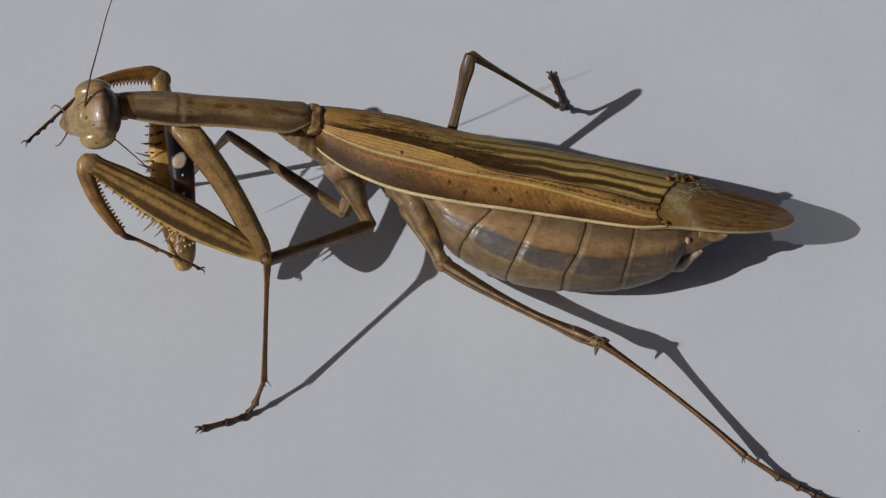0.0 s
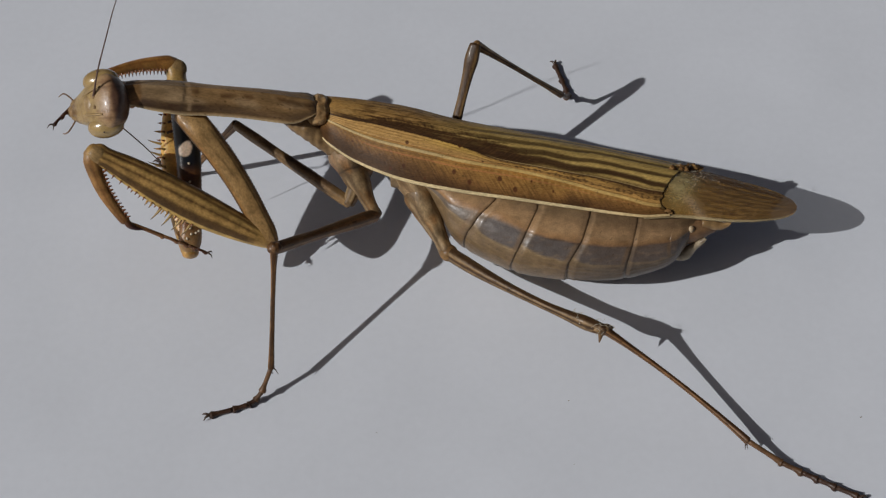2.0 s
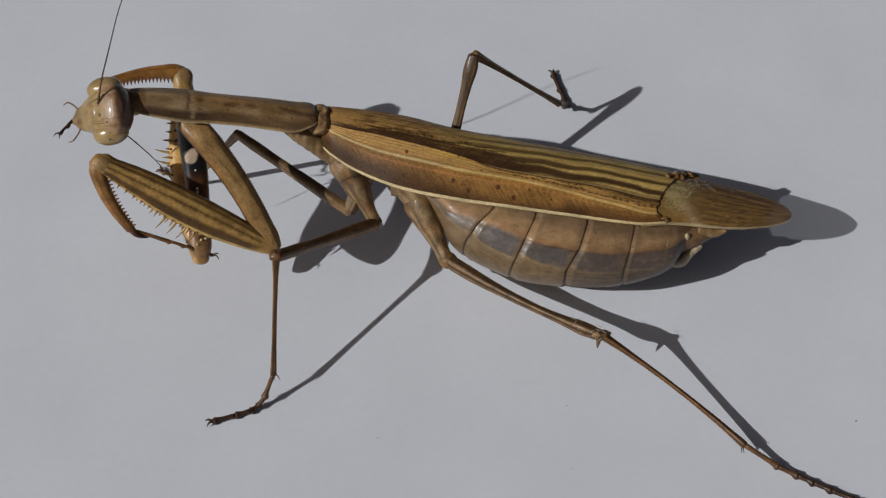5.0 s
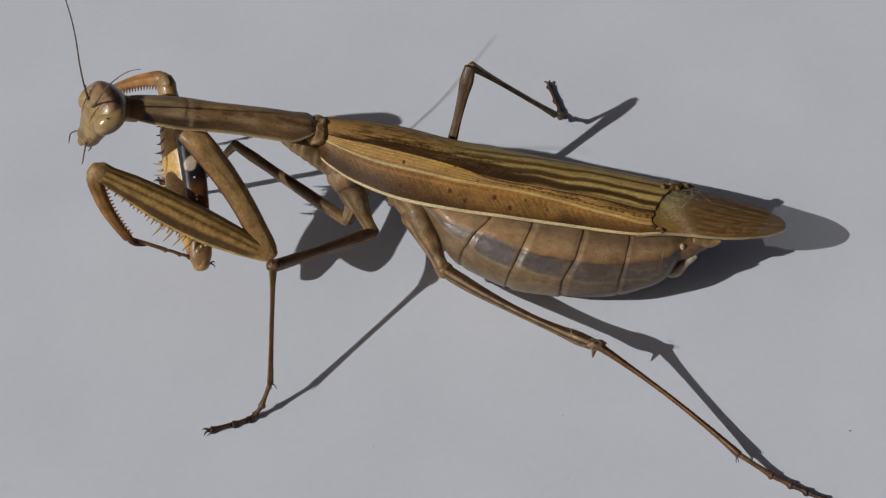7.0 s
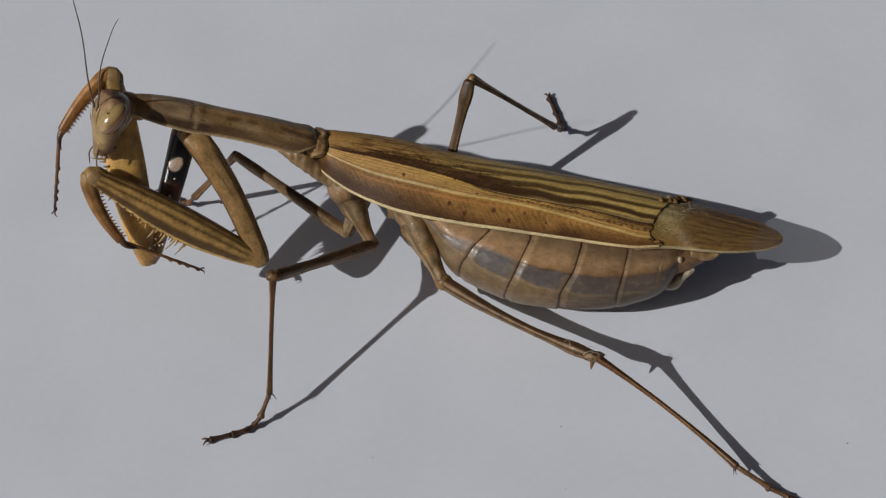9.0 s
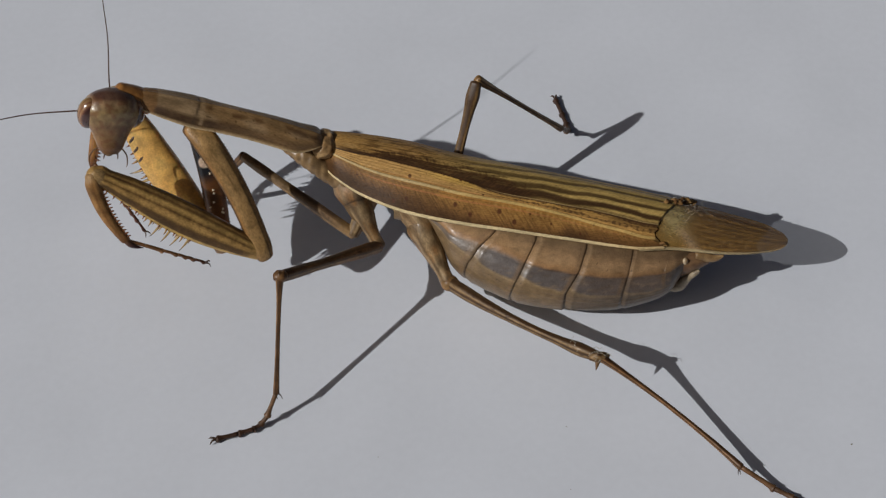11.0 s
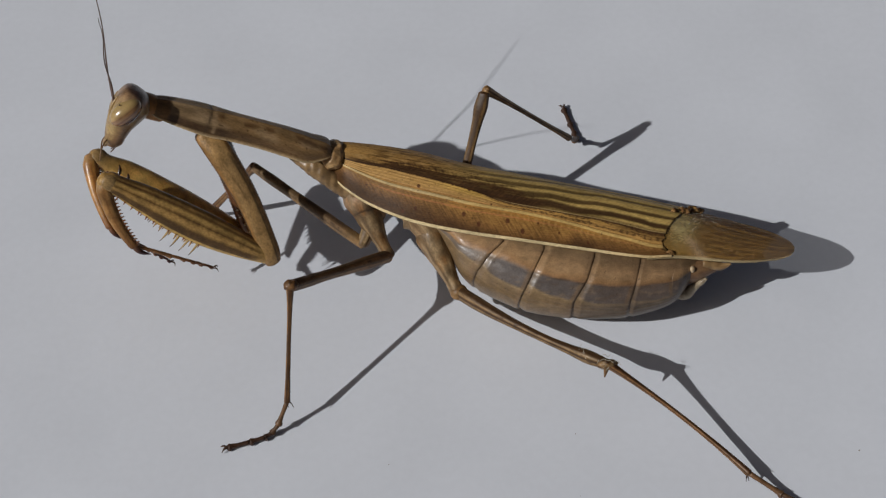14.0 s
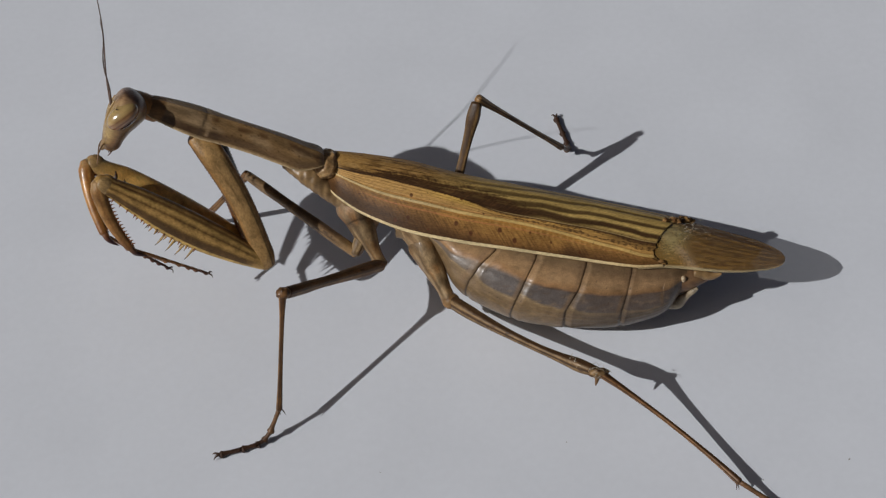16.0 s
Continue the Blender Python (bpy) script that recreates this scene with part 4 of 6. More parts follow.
def head():
    # x out of the face, y to the animal's left, z from mouth to crown
    rings = []
    n = 112
    rows = [(-3.9, 0.75, 0.5, 0.4), (-3.4, 1.15, 0.8, 0.7), (-2.6, 1.5, 1.05, 0.8), (-1.6, 1.95, 1.25, 1.0), (-0.6, 2.6, 1.35, 1.35), (0.4, 2.85, 1.3, 1.65), (1.2, 2.7, 1.18, 1.55), (1.8, 2.3, 1.0, 1.35), (2.3, 1.5, 0.7, 0.95), (2.6, 0.5, 0.25, 0.35)]
    bulk = 1.42
    zs = [-3.9 + 6.5 * i / 100 for i in range(101)]
    for z in zs:
        hw, fr, bk = curve_at(rows, z)
        ring = []
        for k in range(n):
            a = TAU * k / n
            c, s = math.cos(a), math.sin(a)
            ring.append(((fr if c > 0 else bk * bulk) * math.copysign(abs(c) ** 0.85, c), hw * s, z))
        rings.append(ring)
    ob = part("head", loft("head", rings, SHELL, lambda i, k, p: head_tint(p)), mantis, "triangular tan head with bulging eyes")

    def eye_tint(p):
        q = p.x / 1.15
        c = mixc((0.38, 0.28, 0.118), (0.27, 0.185, 0.075), 0.4 + 0.6 * nz((p.x * 2, p.y, p.z), 0.9, 9))
        c = mixc(c, (0.25, 0.145, 0.065), sm(0.35, -0.1, q))
        c = mixc(c, (0.11, 0.045, 0.025), 0.75 * bell(q + 0.02 + 0.05 * nz((p.y, p.z, 0), 0.6, 3), 0.05))
        c = mixc(c, (0.15, 0.06, 0.03), sm(-0.22, -0.38, q))
        c = mixc(c, (0.40, 0.24, 0.11), 0.8 * math.exp(-((q + 0.5) / 0.06) ** 2))
        return mixc(c, (0.05, 0.02, 0.016), sm(-0.6, -0.72, q))
    for k in (-1, 1):
        part("compound_eye", blob("compound_eye", (0, 0, 0), (1.12, 1.14, 1.75), EYE, eye_tint, nu=48, nv=36), ob, "glossy olive-tan bulging eye", pose(-0.1 * MM, 2.2 * k * MM, 0.15 * MM, 0, -32, 0))
        part("pseudopupil", blob("pseudopupil", (0.75, 2.95 * k, 0.75), (0.1, 0.08, 0.08), DARK, (0, 0, 0), nu=8, nv=6), ob, "small dark spot on the eye")
        part("antenna_socket", blob("antenna_socket", (1.22, 0.5 * k, 0.4), (0.2, 0.2, 0.2), SHELL, (0.25, 0.165, 0.08), nu=12, nv=8), ob)
        part("brow_ridge", tube("brow_ridge", [(1.1, 1.35 * k, 1.2), (1.28, 1.15 * k, 0.2), (1.2, 0.95 * k, -0.9), (0.95, 0.75 * k, -2.0)], (0.08, 0.14, 0.14, 0.06), SHELL, (0.31, 0.22, 0.10), n=8), ob)
        # mouth feelers
        part("palp", tube("palp", [(0.4, 0.6 * k, -3.2), (0.7, 1.3 * k, -3.5), (0.8, 1.85 * k, -4.2), (0.65, 1.9 * k, -4.9), (0.55, 1.8 * k, -5.35)], (0.10, 0.08, 0.075, 0.065, 0.03), CHITIN, (0.17, 0.10, 0.05), n=8), ob, "thin jointed mouth feeler")
        part("palp", tube("palp", [(-0.3, 0.35 * k, -3.4), (-0.35, 0.65 * k, -3.95), (-0.2, 0.7 * k, -4.4)], (0.10, 0.08, 0.04), CHITIN, (0.12, 0.065, 0.04), n=8), ob)
        part("mandible", tube("mandible", [(0.45, 0.8 * k, -2.6), (0.5, 0.65 * k, -3.35), (0.35, 0.18 * k, -3.95)], (0.4, 0.34, 0.12), SHELL, (0.26, 0.175, 0.075), n=10), ob)
    for y, z in ((0, 1.0), (-0.3, 1.3), (0.3, 1.3)):
        part("ocellus", blob("ocellus", (1.15 - 0.15 * (z > 1.1), y, z), (0.08, 0.1, 0.1), SHELL, (0.33, 0.22, 0.1), nu=12, nv=8), ob)
    part("face_plate", blob("face_plate", (1.12, 0, -0.5), (0.3, 0.95, 0.65), SHELL, lambda p: mixc((0.33, 0.24, 0.12), (0.25, 0.17, 0.08), 0.5 + 0.5 * nz(p, 0.5, 5)), nu=24, nv=12), ob)
    part("upper_lip", blob("upper_lip", (0.55, 0, -3.6), (0.32, 0.6, 0.65), SHELL, (0.26, 0.17, 0.08), nu=16, nv=10), ob)
    return ob


def antenna():
    L = 16.8
    pts = [(L * i / 12, 0.12 * math.sin(i * 0.9), 3.2 * (i / 12) * (1 - i / 12) * (0.6 + 0.5 * i / 12)) for i in range(13)]
    return part("antenna", tube("antenna", pts, [0.16, 0.10, 0.085, 0.078, 0.072, 0.067, 0.062, 0.057, 0.052, 0.047, 0.042, 0.036, 0.025], HAIR, n=6, sub=4), mantis, "long thread-thin dark antenna")


# ---- grasping legs: local +x from joint to joint, +z on the outer side of the bend ----
COXA_LEN, FEMUR_LEN, TIBIA_LEN, FOOT_LEN = 15.14, 19.50, 7.4, 9.0


def coxa(marked):
    tab = [(0, 1.3, 1.3, 0.95), (0.12, 1.35, 1.35, 1.05), (0.25, 1.3, 1.3, 1.0), (0.55, 1.15, 1.2, 0.92), (0.85, 1.08, 1.15, 0.88), (0.95, 1.1, 1.15, 0.9), (1, 0.85, 0.9, 0.75)]

    def tint(f, a, p):
        c = mixc((0.38, 0.245, 0.10), (0.25, 0.15, 0.055), 0.5 + 0.6 * nz((p.x * 0.6, p.y, p.z), 1.1, 3))
        c = mixc(c, (0.25, 0.12, 0.035), 0.5 * sm(0.5, 0.85, abs(math.sin(a))))
        c = mixc(c, (0.045, 0.022, 0.01), 0.85 * math.exp(-((math.sin(a) + 0.45) / 0.07) ** 2) * sm(0.1, 0.3, f))
        c = mixc(c, (0.045, 0.022, 0.01), 0.8 * sm(0.88, 0.98, abs(math.sin(a))))
        c = mixc(c, (0.09, 0.045, 0.018), 0.7 * math.exp(-((math.sin(a) - 0.3 + 0.5 * f + 0.1 * nz((p.x, 0, 0), 0.8)) / 0.05) ** 2) * sm(0.2, 0.3, f) * (1 - sm(0.5, 0.6, f)))
        inner = marked and p.y > 0.1
        if inner:
            c = mixc((0.17, 0.07, 0.02), (0.085, 0.035, 0.012), sm(0.9, 0.2, f))
            c = mixc(c, (0.28, 0.17, 0.075), sm(0.8, 0.92, f))
            c = mixc(c, (0.008, 0.01, 0.014), sm(0.52, 0.43, f) * sm(0.15, 0.18, f))
            c = mixc((0.62, 0.50, 0.38), c, sm(0.7, 1.2, ((f - 0.345 - 0.02 * p.z) / 0.05) ** 2 + ((p.z - 0.2) / 0.62) ** 2 + 0.25 * nz(p, 0.5, 3)))
        return c
    lead = 0.2 if marked else 1.1
    turn = 1 if marked else -1
    bow = -0.25 if marked else -0.55
    long = COXA_LEN if marked else COXA_LEN - 1.2
    me = limb("coxa", long + lead, tab, AMBER if marked else CHITIN, tint, n=72, steps=150, power=0.82, bend=lambda f: (turn * 0.9 * max(0, 1 - f / 0.2) ** 2, bow * math.sin(math.pi * min(1.0, f * 1.05))))
    me.transform(Matrix.Translation((-lead * MM, 0, 0)))
    ob = part("coxa", me, mantis, "dark-marked amber arm with a white eye spot" if marked else "brown upper arm of the grasping leg")
    rng = random.Random(3)
    for k in range(34):
        x = (0.12 + 0.8 * k / 33) * long
        for s in (1, -1):
            part("tubercle", TUBERCLE, ob, "", pose(x * MM, 0.1 * MM, (bow * math.sin(math.pi * min(1.0, (x + lead) / (long + lead) * 1.05)) + s * (curve_at(tab, (x + lead) / (long + lead))[0 if s > 0 else 1] - 0.02)) * MM))
    if marked:
        for k in range(15):
            part("pale_dot", DOT, ob, "pale wax dot", pose((13.9 - 7.4 * rng.random() ** 2) * MM, 0.97 * MM, rng.uniform(-0.75, 0.75) * MM))
    return ob


TUBERCLE = blob("tubercle", (0, 0, 0), (0.075, 0.07, 0.09), CHITIN, (0.13, 0.07, 0.03), nu=6, nv=4)
DOT = blob("pale_dot", (0, 0, 0), (0.13, 0.1, 0.13), SHELL, (0.72, 0.64, 0.48), nu=8, nv=5)


def thorn(length, radius, colour, tip=(0.03, 0.015, 0.01)):
    pts = [(0, 0, 0), (0.03 * length, 0, -0.4 * length), (0.08 * length, 0, -0.75 * length), (0.14 * length, 0, -length)]
    return tube("spine", pts, (radius, radius * 0.72, radius * 0.4, 0.02), SPINE, lambda f, a, p: mixc(colour, tip, sm(0.6, 0.92, f)), n=8, sub=3)


THORN_L, THORN_M, THORN_S = thorn(1.55, 0.16, (0.36, 0.26, 0.10)), thorn(0.65, 0.14, (0.34, 0.21, 0.07)), thorn(0.38, 0.11, (0.20, 0.075, 0.025))


def grasp_femur(far):
    tab = [(0, 0.8, 0.7, 0.7), (0.05, 1.05, 0.95, 0.85), (0.2, 1.3, 1.5, 1.05), (0.4, 1.55, 1.9, 1.15), (0.6, 1.6, 1.8, 1.1), (0.8, 1.45, 1.25, 0.95), (0.92, 1.2, 0.85, 0.85), (0.97, 1.25, 0.9, 0.85), (1, 0.95, 0.75, 0.7)]

    def tint(f, a, p):
        light, mid, deep = (0.40, 0.255, 0.085), (0.29, 0.17, 0.052), (0.05, 0.025, 0.009)
        if far:
            c = mixc((0.64, 0.42, 0.13), (0.50, 0.28, 0.07), 0.5 + 0.6 * nz(p, 2, 7))
            c = mixc(c, (0.20, 0.10, 0.032), 0.5 * sm(0.2, 0.06, f))
            return mixc(c, (0.33, 0.215, 0.075), sm(0.82, 0.95, f))
        c = mixc(light, mid, 0.3 + 0.35 * nz((p.x * 0.5, p.y, p.z), 0.9, 4))
        wide = curve_at(tab, f)
        h = p.z / (wide[0] if p.z > 0 else wide[1])
        ends = sm(0.04, 0.14, f) * sm(0.99, 0.93, f)
        wob = 0.05 * nz((p.x, 0, 0), 1.2, 3) + 0.03 * nz((p.x, 0, 0), 0.4, 9)
        rust = (0.065, 0.028, 0.009)
        c = mixc(c, mid, 0.8 * sm(0.72, 0.9, h))
        c = mixc(c, (0.52, 0.35, 0.11), 0.5 * bell(h - 0.36 + wob, 0.09) * ends)
        c = mixc(c, rust, 0.5 * bell(h - 0.86 + wob, 0.07) * ends)
        # two soft stripes, one broken into dots, then the broad dark band and the pale spiny rim
        c = mixc(c, rust, (0.78 + 0.2 * sm(0.5, 0.9, f)) * math.exp(-((h - 0.60 + wob) / 0.11) ** 2) * ends)
        dots = sm(-0.35, 0.3, nz((p.x, 0, 0), 0.42, 5))
        c = mixc(c, rust, (0.66 + 0.3 * dots) * math.exp(-((h - 0.10 + wob) / (0.075 + 0.05 * dots)) ** 2) * ends)
        c = mixc(c, mixc(rust, deep, 0.8), 0.85 * sm(-0.24, -0.46, h + wob) * sm(-0.84, -0.78, h) * ends)
        c = mixc(c, (0.52, 0.36, 0.11), 0.9 * sm(-0.80, -0.86, h))
        c = mixc(c, deep, 0.5 * sm(0.9, 0.97, h) * ends)
        return c
    if far:
        tab = [(x, u * (0.8 if x > 0.9 else 1), d * 1.18, w) for x, u, d, w in tab]
    ob = part("grasping_femur", limb("grasping_femur", FEMUR_LEN, tab, AMBER if far else CHITIN, tint, n=80, steps=110, power=0.9), mantis, "deep amber grasping forearm with spines" if far else "deep striped brown grasping forearm with spines")

    def under(f):
        return -curve_at(tab, f)[1] + 0.12
    for k in range(12):
        f = 0.40 + 0.5 * k / 11
        me = THORN_M if k % 2 and f < 0.7 else THORN_S
        part("spine", me, ob, "", pose(f * FEMUR_LEN * MM, 0.5 * MM, under(f) * MM, 14, 0, 0))
        if f < 0.75:
            part("spine", me, ob, "", pose((f + 0.015) * FEMUR_LEN * MM, -0.5 * MM, under(f) * MM, -16, 0, 0))
    for k, f in enumerate((0.40, 0.455, 0.51, 0.57)):
        part("spine", THORN_L, ob, "long pale black-tipped spine", pose(f * FEMUR_LEN * MM, 0.0, under(f) * MM, 6 - 8 * (k % 2), -8, 0))
    if far:
        for k in range(5):
            f = 0.62 + 0.055 * k
            z0 = under(f)
            for k2 in (-1, 1):
                part("dark_patch", tube("dark_patch", [(f * FEMUR_LEN, 0.58 * k2, z0 + 0.25), (f * FEMUR_LEN + 0.15, 0.78 * k2, z0 + 0.8), (f * FEMUR_LEN + 0.45, 0.88 * k2, z0 + 1.35)], (0.16, 0.2, 0.05), DARK, n=8, sub=3), ob, "black mark at the root of a spine")
    part("knee_lobe", blob("knee_lobe", (FEMUR_LEN - 0.6, 0.55, 0.1), (0.9, 0.35, 0.85), CHITIN, (0.30, 0.20, 0.085), nu=16, nv=10), ob)
    return ob


def grasp_tibia(far):
    tab = [(0, 0.7, 0.6, 0.65), (0.08, 0.9, 0.75, 0.75), (0.3, 0.8, 0.66, 0.62), (0.7, 0.62, 0.55, 0.5), (1, 0.5, 0.45, 0.42)]
    col, deep = ((0.46, 0.245, 0.065), (0.18, 0.068, 0.017)) if far else ((0.33, 0.185, 0.062), (0.13, 0.055, 0.018))

    arc = 0.35 if far else 0.5

    def bend(f):
        return 0, arc * math.sin(math.pi * f)

    def tint(f, a, p):
        c = mixc(col, deep, 0.35 + 0.5 * nz(p, 0.8, 6))
        c = mixc(c, deep, 0.7 * math.exp(-((math.sin(a) - 0.35) / 0.12) ** 2))
        c = mixc(c, (0.36, 0.25, 0.12), 0.6 * sm(0.12, 0.0, f))
        return mixc(c, deep, 0.6 * sm(0.75, 1, f))
    ob = part("grasping_tibia", limb("grasping_tibia", TIBIA_LEN, tab, AMBER if far else CHITIN, tint, n=20, steps=40, bend=bend), mantis, "reddish-brown toothed shin of the grasping leg")
    part("hook", tube("hook", [(TIBIA_LEN - 0.6, 0, 0), (TIBIA_LEN + 0.5, 0, -0.15), (TIBIA_LEN + 1.1, 0, -0.55), (TIBIA_LEN + 1.6, 0, -1.2)], (0.42, 0.32, 0.2, 0.03), SPINE, lambda f, a, p: mixc(deep, (0.03, 0.01, 0.01), sm(0.1, 0.6, f)), n=10, sub=5), ob, "black-tipped curved end hook")
    for k in range(17):
        f = 0.14 + 0.82 * k / 16
        z0 = arc * math.sin(math.pi * f) - curve_at(tab, f)[1] + 0.1
        part("spine", THORN_S, ob, "", pose(f * TIBIA_LEN * MM, 0.3 * MM, z0 * MM, 12, 0, 0))
        part("spine", THORN_S, ob, "", pose((f + 0.02) * TIBIA_LEN * MM, -0.3 * MM, z0 * MM, -12, 0, 0))
    return ob


def grasp_foot(far):
    rows = [(0, 0.24, 4.2), (4.2, 0.2, 1.6), (5.8, 0.2, 1.1), (6.9, 0.2, 0.9), (7.8, 0.17, 1.2)]
    col = (0.22, 0.11, 0.045)
    ob = None
    for q, (x, r, n) in enumerate(rows):
        me = tube("tarsus_joint", [(x, 0, 0), (x + n * 0.5, 0, 0.02), (x + n - 0.4, 0, -0.03), (x + n - 0.12, 0, -0.1), (x + n + 0.1, 0, 0)], (r * 0.8, r * 0.8, r * 0.9, r * 1.15, r * 0.65), CHITIN, mixc(col, (0.07, 0.028, 0.02), q / 5 + 0.3 * far), n=8, sub=3)
        if ob is None:
            ob = part("tarsus", me, mantis, "thin reddish-brown jointed foot")
        else:
            part("tarsus_joint", me, ob)
    for k in (-1, 1):
        part("claw", tube("claw", [(9.0, 0, 0), (9.35, 0.22 * k, 0.15), (9.65, 0.34 * k, -0.12)], (0.1, 0.07, 0.02), DARK, n=6, sub=3), ob)
    return ob


shield = neck_shield()
skull = head()
feelers = {"R": antenna(), "L": antenna()}
arm = {}
for side in "LR":
    arm[side] = (coxa(side == "R"), grasp_femur(side == "R"), grasp_tibia(side == "R"), grasp_foot(side == "R"))


# ---- lint and specks ----
def lint(name, centre, size, count, seed, parent=None, spread=None, fine=1.0):
    rng = random.Random(seed)
    root = None
    for q in range(count):
        d = Vector((rng.gauss(0, 1), rng.gauss(0, 1), rng.gauss(0, 0.35 if spread else 0.6))).normalized() * size
        c = Vector(centre) + Vector([rng.gauss(0, 1) * x for x in spread or (size * 0.45, size * 0.45, size * 0.22)])
        e = d.orthogonal().normalized() * size * rng.uniform(-0.6, 0.6)
        me = tube("fibre", [c - d * 0.5, c + e * 0.5, c + d * 0.4, c + d * 0.7 + e], [fine * x for x in (0.016, 0.02, 0.016, 0.01)], FLUFF, n=5, sub=4)
        if root is None:
            root = part(name, me, parent, "pale dusty lint fibres")
        else:
            part("fibre", me, root)
    return root


lint("lint", (14.6, -16.6, 6.9), 0.9, 9, 1, mantis)
lint("lint", (12.4, -14.9, 6.9), 0.6, 6, 2, mantis)


def crumbs():
    rng = random.Random(12)
    spots = [0.03, 0.05] + [0.70 + 0.29 * q / 16 for q in range(17)]
    for v in spots:
        end = 34.9 + 2.4 * (v - 0.4) ** 2 * 4 * (0.7 if v < 0.4 else 1)
        c = Vector(back(end + rng.uniform(-0.2, 0.7), v, rng.uniform(0.05, 0.3)))
        r = rng.uniform(0.13, 0.26) * (1.5 if v > 0.75 else 1)
        shape = lambda d: (1 + 0.9 * noise.noise(d * 2.6 + c), 1 + 0.9 * noise.noise(d * 2.9 - c), 1 + 0.8 * noise.noise(d * 3 + c))
        part("torn_flake", blob("torn_flake", c, (r * rng.uniform(0.7, 1.8), r * rng.uniform(0.5, 1.4), r * 0.28), WING, mixc((0.40, 0.24, 0.09), (0.15, 0.075, 0.028), rng.random()), shape=shape, nu=20, nv=14), mantis, "crumpled brown scrap at the torn wing edge")


crumbs()
lint("wing_lint", back(38.2, 0.60, 0.2), 0.7, 15, 4, mantis, (1.3, 0.55, 0.05), 0.6)
lint("wing_lint", back(36.6, 0.9, 0.25), 0.5, 10, 5, mantis, (0.5, 0.4, 0.2), 0.6)


def speck(x, y, size, seed):
    rng = random.Random(seed)
    me = blob("speck", (0, 0, size * 0.3), (size * 0.6, size * 0.35, size * 0.2), EARTH, (0, 0, 0), shape=lambda d: (1 + 0.3 * math.sin(5 * d.x + seed), 1 + 0.3 * math.sin(4 * d.y + seed), 1), nu=8, nv=5)
    ob = new("speck", me)
    ob.matrix_basis = pose(x * MM, y * MM, 0, 0, 0, rng.uniform(0, 180))
    tagged(ob, "tiny dark speck of dirt on the paper", "speck", group="specks on the paper")


speck(11.6, -20.3, 0.16, 1)
speck(-7.1, -23.9, 0.14, 2)
speck(39.7, -22.4, 0.20, 3)
speck(11.8, -27.6, 0.10, 4)
speck(30.9, -24.8, 0.10, 5)



# what rocks with the body, and the thighs between rocking hips and standing knees
TRUNK = [ob for ob in mantis.children if ob.name.split(".")[0] in ("forewing", "rear_wing", "abdomen", "thorax", "trochanter", "torn_flake", "wing_lint", "wing_root") or (ob.name.split(".")[0] == "coxa" and ob not in (arm["L"][0], arm["R"][0])) or ob.name.split(".")[0] == "hip_plate"]
THIGHS = [ob for ob in mantis.children if ob.name.split(".")[0] == "femur"]


